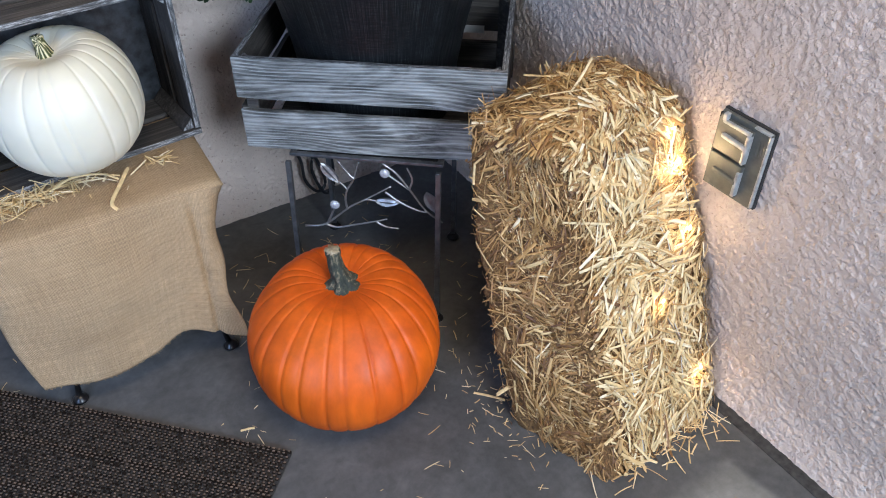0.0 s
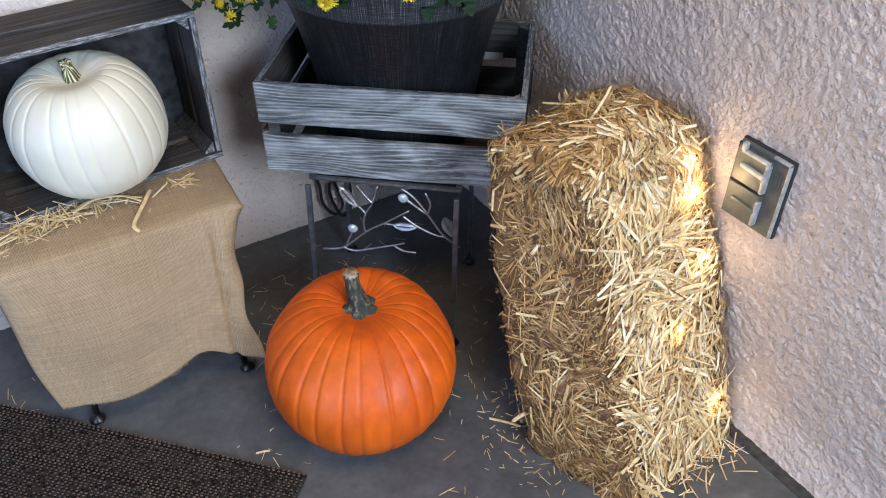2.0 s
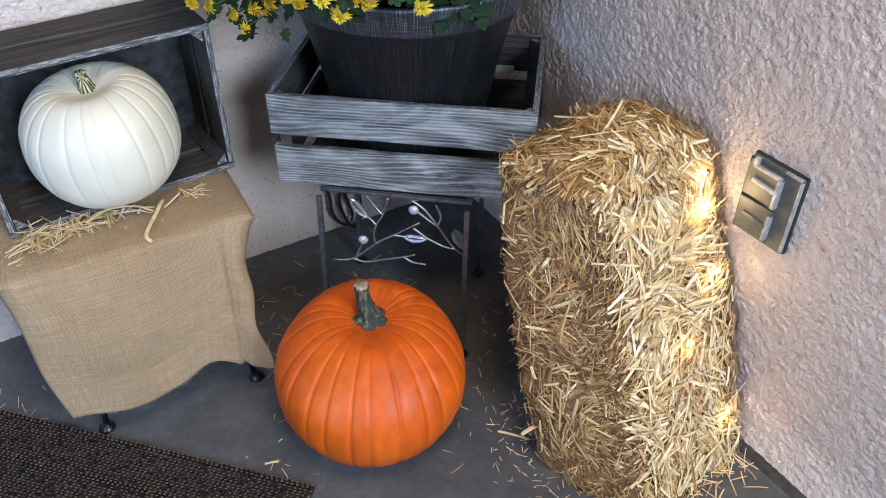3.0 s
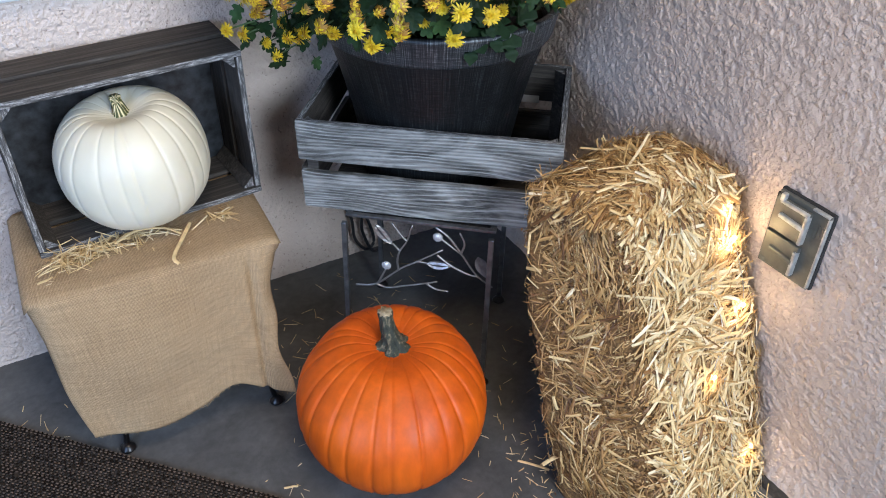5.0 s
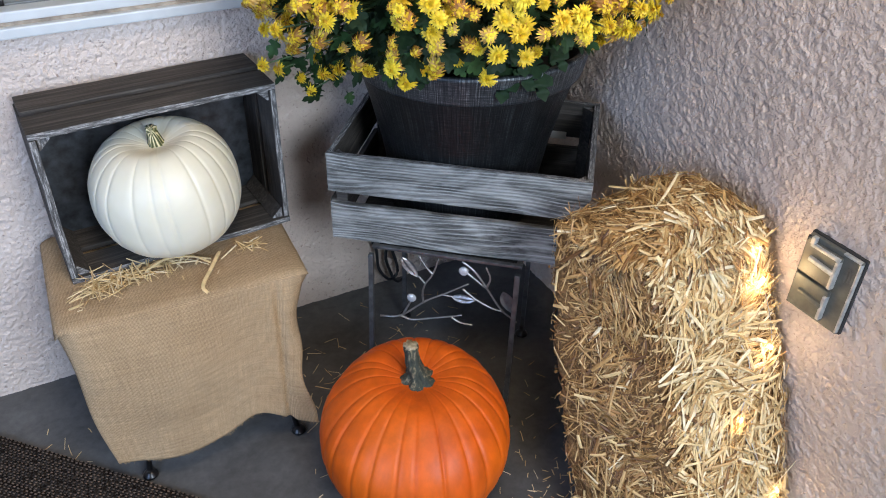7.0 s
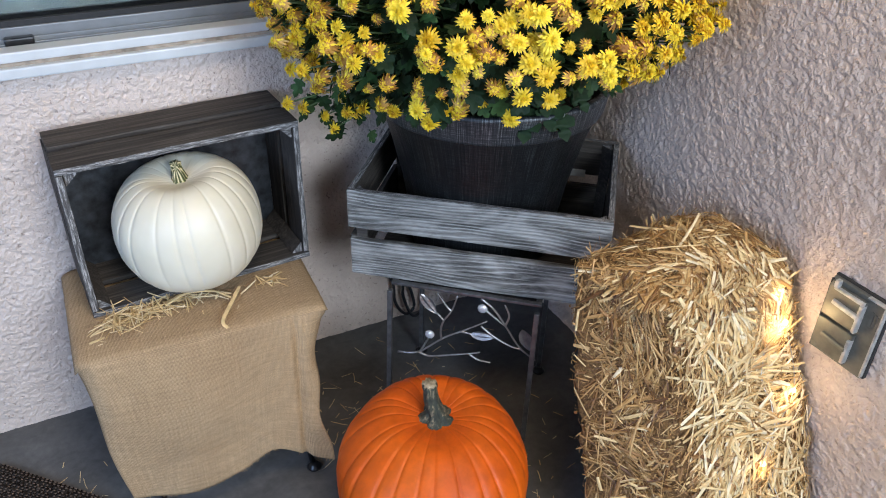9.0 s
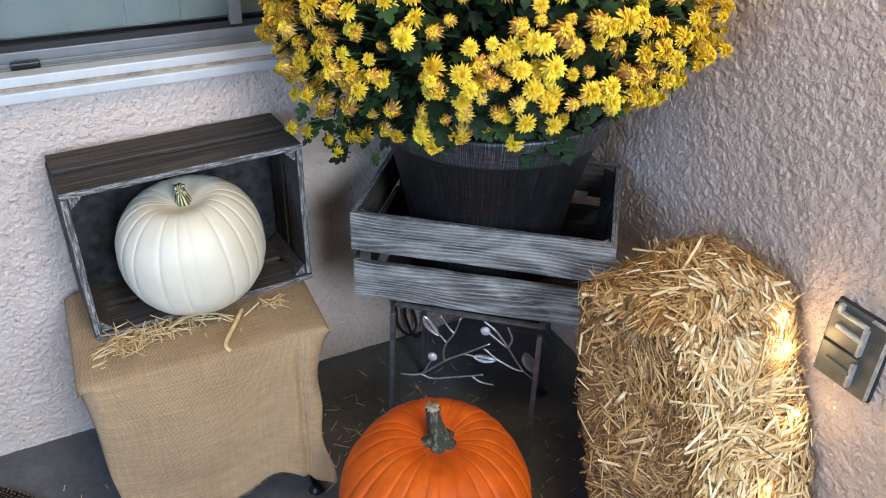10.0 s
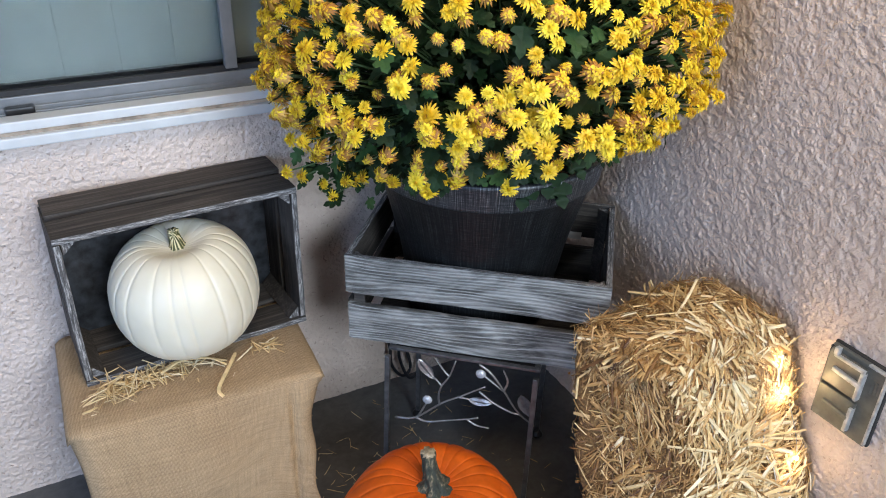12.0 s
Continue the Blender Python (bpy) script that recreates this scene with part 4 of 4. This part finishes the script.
    lv, lf = [], []
    for k in range(2600):
        a = r.uniform(-math.pi, math.pi)
        z = r.uniform(-1.0, 0.95)
        p, n = surf(a, math.asin(z), r.uniform(0.40, 0.86) if r.random() < 0.85 else r.uniform(0.82, 0.92))
        if p.x > XE - 0.06 or p.y > YN - 0.06 or p.z < PZ + 0.27:
            continue
        if p.z < PZ + 0.365 and (p - C).dot(ax) > -0.17 and math.hypot(p.x - PX, p.y - PY) > 0.15:
            continue
        al = (n * 0.7 + Vector((r.uniform(-1, 1), r.uniform(-1, 1), r.uniform(-0.8, 0.5)))).normalized()
        add_leaf(lv, lf, inv @ p, al, (n + Vector((0, 0, 0.9))).normalized(), r.uniform(0.026, 0.046), r.uniform(0.1, 0.5), r)
    for x, y, z in ((0.345, 1.195, 0.678), (0.36, 1.195, 0.668), (0.335, 1.20, 0.690), (0.31, 1.20, 0.705), (0.375, 1.18, 0.700), (0.30, 1.21, 0.735), (0.345, 1.20, 0.725),
                    (0.385, 1.15, 0.715), (0.40, 1.10, 0.73), (0.372, 1.19, 0.65)):
        for k in range(3):
            p = Vector((x + r.gauss(0, 0.012), y + r.gauss(0, 0.012), z + r.gauss(0, 0.010)))
            al = Vector((r.uniform(-1, 0.4), r.uniform(-1, 0.4), r.uniform(-0.9, 0.2))).normalized()
            add_leaf(lv, lf, inv @ p, al, Vector((-0.2, -0.4, 1)).normalized(), r.uniform(0.022, 0.036), r.uniform(0.1, 0.5), r)
    ob = part("foliage", mesh_of("foliage", lv, lf, LEAF, False), t, label="dark green lobed leaves")
    tagged(ob, kind="stuff")
    # large leaves that hang over the rim
    rim = Vector((PX, PY, PZ + 0.325))
    for k, (s, f2, dz, size, yaw) in enumerate(((0.070, -0.165, 0.030, 0.070, -95), (0.105, -0.160, 0.030, 0.068, -60), (0.045, -0.165, 0.026, 0.060, -125),
                                                (0.085, -0.150, 0.060, 0.062, -75), (0.130, -0.13, 0.055, 0.058, -45), (0.10, -0.155, 0.045, 0.066, -85),
                                                (-0.060, -0.190, 0.026, 0.040, -95), (-0.175, -0.10, 0.02, 0.048, -150))):
        p = rim + ax * s + fw * f2 + Vector((0, 0, dz))
        w = radians(yaw)
        al = ax * math.cos(w) + fw * math.sin(w) + Vector((0, 0, -0.55))
        v2, f3 = [], []
        add_leaf(v2, f3, inv @ p, al, Vector((0, 0, 1)) - fw * 0.5, size, 0.25, r)
        part("leaf", mesh_of("leaf", v2, f3, LEAF, True), t, label="large lobed green leaf over the rim")


chrysanthemum()


# ---- straw bale ----
LEVELS = (
    (0.0, ((0.562, 0.655), (0.634, 0.455), (0.905, 0.484), (0.885, 0.690))),
    (0.25, ((0.558, 0.772), (0.662, 0.615), (0.928, 0.594), (0.905, 0.800))),
    (0.485, ((0.606, 0.882), (0.668, 0.722), (0.916, 0.690), (0.905, 0.885))),
)


def bale_point(a, w):
    """Surface point at angle a and height share w (over 1: the crown)."""
    c, s = math.cos(a), math.sin(a)
    rr = (abs(c) ** 9 + abs(s) ** 9) ** (-1 / 9)
    k = 1.0
    ww = w
    if w > 1:
        q = min(1.0, (w - 1) / 0.4)
        k = max(0.0, math.cos(q * math.pi / 2)) ** 0.75
        ww = 1.0
    p, q = (rr * c * k + 1) / 2, (rr * s * k + 1) / 2
    z = ww * 0.485
    (z0, A), (z1, B), (z2, D) = LEVELS
    t0 = (z - z1) * (z - z2) / ((z0 - z1) * (z0 - z2))
    t1 = (z - z0) * (z - z2) / ((z1 - z0) * (z1 - z2))
    t2 = (z - z0) * (z - z1) / ((z2 - z0) * (z2 - z1))
    quad = [Vector((t0 * A[i][0] + t1 * B[i][0] + t2 * D[i][0], t0 * A[i][1] + t1 * B[i][1] + t2 * D[i][1], 0)) for i in range(4)]
    front, rear = quad[1].lerp(quad[2], p), quad[0].lerp(quad[3], p)
    pt = front.lerp(rear, q)
    pt.z = z
    if w > 1:
        pt.z += (0.004 + 0.056 * p) * math.sin(min(1.0, (w - 1) / 0.4) * math.pi / 2)
    pt.z += 0.010 * (q - 0.5) * ww
    mid = Vector(((quad[0].x + quad[2].x) / 2, (quad[0].y + quad[2].y) / 2, pt.z))
    lump = noise.noise((pt.x * 9, pt.y * 9, pt.z * 9)) * 0.010 + noise.noise((pt.x * 32, pt.y * 32, pt.z * 32)) * 0.009
    band = -0.008 * math.exp(-((w - 0.36) / 0.05) ** 2) - 0.006 * math.exp(-((w - 0.74) / 0.05) ** 2)
    out = (pt - mid)
    out = out.normalized() if out.length > 1e-5 else Vector((0, 0, 1))
    return pt + out * (lump + band - 0.003)


def straw_bale():
    t = thing("straw_bale", pose(0.77, 0.60, 0), "golden straw bale on end, leaning back beside the stucco wall", "straw bale")
    inv = Matrix.Translation((-0.77, -0.60, 0))
    r = random.Random(5)
    na, nw = 120, 90
    verts, faces = [], []
    for j in range(nw + 1):
        for i in range(na):
            verts.append(inv @ bale_point(2 * math.pi * i / na, 1.4 * j / nw))
    for j in range(nw):
        for i in range(na):
            i2 = (i + 1) % na
            faces.append((j * na + i, j * na + i2, (j + 1) * na + i2, (j + 1) * na + i))
    faces.append(tuple(range(na))[::-1])
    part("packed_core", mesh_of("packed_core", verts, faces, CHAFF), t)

    def strands(count, lo, hi, wlo, whi, mat, name, lift, out, front=0.0):
        sv, sf, slots = [], [], []
        for _ in range(count):
            a = r.uniform(0, 2 * math.pi)
            if math.sin(a) > 0.4 and r.random() < 0.6:
                a = r.uniform(math.pi, 2 * math.pi)
            if front and r.random() < front:
                a = r.uniform(-2.3, -0.8)
            w = r.uniform(0.0, 1.38) if r.random() < 0.8 else r.uniform(0.9, 1.35)
            # the left side (cut) is rougher than the front, so that it shades itself
            cut = math.cos(a) < -0.72 and w < 1.0
            p = bale_point(a, w)
            ta = (bale_point(a + 0.03, w) - bale_point(a - 0.03, w))
            tw = (bale_point(a, w + 0.01) - bale_point(a, max(0, w - 0.01)))
            if ta.length < 1e-6 or tw.length < 1e-6:
                continue
            ta.normalize()
            tw.normalize()
            n = ta.cross(tw)
            if n.length < 0.2:
                continue
            n.normalize()
            face_front = math.sin(a) < -0.5
            g = (1.25 if face_front else 0.9) + 2.6 * noise.noise(p * 8) + r.gauss(0, 0.35)
            if r.random() < 0.42:
                g = r.uniform(0, math.pi)
            d = ta * math.cos(g) + tw * math.sin(g)
            d = (d + n * r.gauss(0, out + (0.07 if cut else 0))).normalized()
            ln = r.uniform(lo, hi) * (0.5 if abs(math.cos(2 * a)) < 0.3 else 1.0)
            if abs(math.cos(a)) > 0.6:
                ln *= 0.8 - 0.4 * abs(math.cos(g))
            off = n * r.uniform(0.0, lift)
            bend = n * (-ln * r.uniform(0.0, 0.05)) + (ta * r.gauss(0, 0.018) + tw * r.gauss(0, 0.018)) * ln
            path = [p + off + d * (ln * (u - 0.5)) + bend * (4 * (u - 0.5) ** 2) for u in (0, 0.33, 0.67, 1.0)]
            path = [q if q.z > 0.002 else Vector((q.x, q.y, 0.002)) for q in path]
            path = [q if q.x < XE - 0.004 else Vector((XE - 0.004, q.y, q.z)) for q in path]
            wide = r.uniform(wlo, whi)
            tip = 0.5 if wide < 0.003 else 0.22
            ribbon(sv, sf, [inv @ q for q in path], wide, (n + Vector((r.uniform(-tip, tip), r.uniform(-tip, tip), r.uniform(-tip, tip)))).normalized(), r.uniform(0.05, 0.25))
            # Left side and crown mostly get the darker straw, as painted shade.
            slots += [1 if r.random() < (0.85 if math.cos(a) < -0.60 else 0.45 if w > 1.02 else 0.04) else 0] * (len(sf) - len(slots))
        ob = part(name, mesh_of(name, sv, sf, [mat, RUSTY_SHADE], False, slots), t)
        return tagged(ob, kind="stuff")
    strands(14000, 0.012, 0.040, 0.0008, 0.0026, STRAW, "chaff_layer", 0.004, 0.10)
    strands(9500, 0.030, 0.095, 0.0008, 0.0028, STRAW, "straw_layer", 0.009, 0.04)
    # Pale blades gather on the front; part of its light is in their colour.
    strands(3400, 0.024, 0.100, 0.0020, 0.0064, PALE, "blade_layer", 0.011, 0.03, 0.55)
    strands(500, 0.015, 0.050, 0.0007, 0.002, STRAW, "straw_fringe", 0.008, 0.35)
    # two lengths of twine round the bale
    for a in (-1.98, -1.18):
        p = [inv @ (bale_point(a + 0.02 * math.sin(k), 0.02 + 1.0 * k / 24) + Vector((-0.004, -0.008, 0))) for k in range(25)]
        part("twine", tube("twine", p, 0.0009, TWINE, 5), t, label="thin pale baling twine")


straw_bale()


# ---- string lights tucked into the bale ----
def string_lights():
    spots = [(-0.98, 1.0), (-1.0, 0.89), (-0.98, 0.66), (-1.42, 0.46), (-0.98, 0.17)]
    pts = []
    for k, (a, w) in enumerate(spots):
        p = bale_point(a, w)
        n = (p - Vector((0.79, p.y + 0.09, p.z))).normalized()
        pts.append(p + n * 0.010)
    t = thing("string_lights", pose(*pts[0]), "thin wire of warm white fairy lights tucked into straw", "string lights")
    inv = Matrix.Translation(-pts[0])
    path = smooth_path([inv @ q for q in pts], 8)
    part("wire", tube("wire", path, 0.0007, PEWTER, 5), t, label="thin silver wire")
    for k, q in enumerate(pts):
        bm = bmesh.new()
        bmesh.ops.create_icosphere(bm, subdivisions=2, radius=0.0032)
        bmesh.ops.scale(bm, vec=(1, 1, 1.5), verts=bm.verts)
        part("bulb", from_bm("bulb", bm, GLOW, True), t, Matrix.Translation(inv @ q), "tiny lit warm bulb")
        d = bpy.data.lights.new("fairy_bulb", 'POINT')
        d.energy, d.color, d.shadow_soft_size = (0.12, 0.27, 0.09, 0.06, 0.07)[k], (1.0, 0.70, 0.36), 0.010
        lamp = new("fairy_bulb", d)
        lamp.location = q + Vector((-0.014, -0.014, 0.001))


string_lights()


# ---- outlet cover ----
def outlet():
    """Grey weatherproof cover with two sprung flaps, hinged at the wall's near side."""
    m = pose(XE - 0.004, 0.596, 0.454, 0, 0, -90)
    t = thing("outlet_cover", m, "weathered grey metal outdoor outlet cover with two flip lids", "outlet cover")
    part("gasket", box_mesh("gasket", 0.097, 0.008, 0.139, DARKGAP, 0.002), t, pose(0, 0.0, 0))
    part("plate", box_mesh("plate", 0.093, 0.009, 0.135, ALLOY, 0.0025), t, pose(0, -0.006, 0))
    for z, top in ((0.031, True), (-0.031, False)):
        lid = part("lid", box_mesh("lid", 0.063, 0.008, 0.057, ALLOY, 0.0025), t, pose(-0.013, -0.014, z), "grey sprung flip lid")
        # Upper rib and lid edges are paler, as highlights put into the colour.
        part("lid_rib", box_mesh("lid_rib", 0.046, 0.007, 0.008, GLINT if top else ALLOY, 0.0025), lid, pose(0.006, -0.006, 0.002, 0, 4, 0))
        part("lid_edge", box_mesh("lid_edge", 0.0060, 0.011, 0.050 if top else 0.044, GLINT, 0.0018), lid, pose(0.0290, -0.003, -0.002), "lid edge in pale alloy as a painted glint")
        if top:
            part("lid_lip", box_mesh("lid_lip", 0.052, 0.009, 0.0055, GLINT, 0.0015), lid, pose(0.005, -0.003, 0.0255), "lid edge in pale alloy as a painted glint")
            part("lid_tab", box_mesh("lid_tab", 0.0075, 0.009, 0.013, GLINT, 0.0015), lid, pose(-0.019, -0.003, 0.0325))
    for z in (0.060, -0.056):
        part("hinge", box_mesh("hinge", 0.012, 0.011, 0.010, ALLOY, 0.002), t, pose(-0.036, -0.013, z))
    part("hinge_pin", tube("hinge_pin", [(-0.0450, -0.012, -0.064), (-0.0450, -0.012, 0.064)], 0.0022, DARKGAP, 8), t)
    # Strips added for the light caught along the plate's edges.
    part("plate_edge", box_mesh("plate_edge", 0.0035, 0.007, 0.128, GLINT, 0.001), t, pose(0.0452, -0.0085, 0), "plate edge in pale alloy as a painted glint")
    part("plate_edge", box_mesh("plate_edge", 0.030, 0.007, 0.0035, GLINT, 0.001), t, pose(0.030, -0.0085, 0.0662))
    for k in range(3):
        part("embossed_mark", box_mesh("embossed_mark", 0.004, 0.0012, 0.026 - 0.004 * k, ALLOY, 0.0004), t, pose(0.030 + 0.0055 * k, -0.0108, 0.036))
    part("screw", lathe("screw", [(0, 0.002), (0.003, 0.0015), (0.0036, 0)], BRONZE, 12), t, pose(-0.040, -0.0105, 0.0, 90))


outlet()


# ---- mat ----
def door_mat():
    t = thing("door_mat", pose(0.212, 0.796, 0, 0, 0, 133.7), "dark brown woven doormat with lighter flecks on concrete", "doormat")
    L, W = 0.78, 0.48
    part("backing", box_mesh("backing", L, W, 0.005, DARKGAP, 0.0015, (L / 2, W / 2, 0.003)), t, label="black rubber backing")
    r = random.Random(2)
    verts, faces, slots = [], [], []
    du, dv = 0.0094, 0.0054
    nv = int(W / dv)
    for j in range(nv):
        y = (j + 0.5) * dv
        band = (y % 0.082) < 0.011 or y < 0.008
        for i in range(int(L / du)):
            x = (i + 0.5 + 0.5 * (j % 2)) * du
            if x > L - 0.004:
                continue
            h = 0.0058 + (0.0026 if not band else 0.0040) * r.uniform(0.75, 1.15)
            a, b = du * (0.38 if not band else 0.44), dv * (0.46 if not band else 0.52)
            sk = 0.0014 * (1 if j % 2 else -1) + r.uniform(-0.0006, 0.0006)
            k = len(verts)
            verts += [(x - a, y - b, 0.005), (x + a, y - b, 0.005), (x + a, y + b, 0.005), (x - a, y + b, 0.005),
                      (x - a * 0.55 + sk, y - b * 0.5, h), (x + a * 0.55 + sk, y - b * 0.5, h), (x + a * 0.55 + sk, y + b * 0.5, h), (x - a * 0.55 + sk, y + b * 0.5, h)]
            slots += [1 if r.random() < (0.86 if not band else 1.0) else 0] + [0] * 4
            faces += [(k + 4, k + 5, k + 6, k + 7), (k, k + 1, k + 5, k + 4), (k + 1, k + 2, k + 6, k + 5), (k + 2, k + 3, k + 7, k + 6), (k + 3, k, k + 4, k + 7)]
    ob = part("woven_top", mesh_of("woven_top", verts, faces, [MAT, FLECK], False, slots), t, label="knobbly woven pile")
    tagged(ob, kind="stuff")


door_mat()


# ---- loose straw and cable ----
def loose_straw(name, label, spots, seed):
    r = random.Random(seed)
    verts, faces = [], []
    for cx, cy, sx, sy, z, n, lo, hi, wid, pile in spots:
        for _ in range(n):
            x, y = r.gauss(cx, sx), r.gauss(cy, sy)
            if x > XE - 0.045 or y > YN - 0.03:
                continue
            g, ln = r.uniform(0, math.pi), r.uniform(lo, hi)
            d = Vector((math.cos(g), math.sin(g), r.uniform(-0.15, 0.25) if pile else 0))
            zz = z + 0.0015 + r.uniform(0, pile)
            side = Vector((r.uniform(-.25, .25), r.uniform(-.25, .25), 1)).normalized()
            c = Vector((-d.y, d.x, 0)) * ln * r.uniform(-0.04, 0.04)
            path = [Vector((x, y, zz)) + d * (ln * (u - 0.5)) + c * (4 * (u - 0.5) ** 2) for u in (0, 0.33, 0.67, 1)]
            path = [Vector((q.x, q.y, max(q.z, z + 0.0012))) for q in path]
            ribbon(verts, faces, path, r.uniform(0.5, 1) * wid, side, 0.3)
    ob = new(name, mesh_of(name, verts, faces, PALE, False))
    return tagged(ob, label, "straw", kind="stuff")


loose_straw("floor_straw", "scattered bits of dry straw on the concrete floor", [
    (0.575, 0.70, 0.035, 0.08, 0, 85, 0.004, 0.018, 0.0020, 0.002),
    (0.72, 0.462, 0.08, 0.02, 0, 55, 0.010, 0.05, 0.0026, 0.007),
    (0.80, 0.465, 0.05, 0.022, 0, 45, 0.01, 0.05, 0.0028, 0.007),
    (0.55, 0.90, 0.12, 0.16, 0, 70, 0.006, 0.03, 0.0018, 0.001),
    (0.45, 1.28, 0.14, 0.09, 0, 60, 0.006, 0.035, 0.0018, 0.001),
    (0.30, 1.15, 0.04, 0.10, 0, 40, 0.008, 0.035, 0.002, 0.001),
    (0.30, 0.86, 0.15, 0.06, 0, 22, 0.005, 0.025, 0.002, 0.001),
    (0.45, 0.62, 0.18, 0.10, 0, 26, 0.004, 0.015, 0.0016, 0.001),
    (-0.15, 1.25, 0.10, 0.08, 0, 18, 0.008, 0.03, 0.002, 0.001),
], 6)
loose_straw("burlap_straw", "small heap of pale loose straw on the burlap", [
    (-0.050, 1.222, 0.025, 0.022, TOP + 0.003, 90, 0.015, 0.055, 0.0028, 0.016),
    (0.015, 1.235, 0.030, 0.012, TOP + 0.003, 45, 0.02, 0.06, 0.0034, 0.010),
    (0.07, 1.238, 0.03, 0.008, TOP + 0.003, 14, 0.02, 0.07, 0.0045, 0.008),
    (0.215, 1.238, 0.022, 0.010, TOP + 0.003, 22, 0.01, 0.045, 0.0045, 0.005),
    (0.10, 1.20, 0.10, 0.02, TOP + 0.003, 8, 0.006, 0.015, 0.002, 0.001),
], 9)


def single_straws():
    """The longest blades, which can be told apart."""
    long_ones = (
        ((0.150, 1.232, TOP + 0.012), (0.128, 1.195, TOP + 0.012), (0.100, 1.150, TOP + 0.009), (0.104, 1.135, TOP + 0.002), 0.0065),
        ((0.02, 1.225, TOP + 0.016), (0.06, 1.243, TOP + 0.018), (0.105, 1.232, TOP + 0.016), (0.128, 1.203, TOP + 0.014), 0.005),
        ((0.596, 0.628, 0.100), (0.582, 0.655, 0.085), (0.568, 0.668, 0.070), (0.548, 0.672, 0.060), 0.007),
        ((0.745, 0.905, 0.512), (0.770, 0.868, 0.520), (0.800, 0.840, 0.527), (0.835, 0.805, 0.528), 0.006),
        ((0.545, 0.735, 0.003), (0.560, 0.718, 0.004), (0.575, 0.700, 0.004), (0.583, 0.690, 0.003), 0.005),
        ((0.235, 0.955, 0.002), (0.250, 0.975, 0.002), (0.262, 0.993, 0.002), (0.272, 1.01, 0.002), 0.0025),
        ((0.155, 0.886, 0.003), (0.162, 0.884, 0.003), (0.170, 0.882, 0.003), (0.178, 0.878, 0.003), 0.004),
        ((-0.110, 1.190, TOP + 0.003), (-0.105, 1.191, TOP + 0.004), (-0.095, 1.193, TOP + 0.004), (-0.085, 1.197, TOP + 0.003), 0.006),
    )
    for *pts, w in long_ones:
        v2, f2 = [], []
        ribbon(v2, f2, smooth_path(pts, 4), w, Vector((0.1, -0.3, 1)).normalized(), 0.3)
        ob = new("loose_straw", mesh_of("loose_straw", v2, f2, PALE, True))
        tagged(ob, "single long pale straw blade, slightly bent", "straw", "loose straw blades")


single_straws()

cable = new("power_cable", tube("power_cable", smooth_path([(0.500, 1.432, 0.20), (0.534, 1.425, 0.129), (0.540, 1.422, 0.066), (0.566, 1.418, 0.027), (0.590, 1.424, 0.045),
            (0.572, 1.430, 0.118), (0.560, 1.424, 0.085), (0.580, 1.416, 0.020), (0.606, 1.420, 0.022), (0.614, 1.425, 0.068), (0.610, 1.43, 0.15)], 8), 0.0038, CABLE, 8))
tagged(cable, "black power cable looped against the stucco wall", "cable")
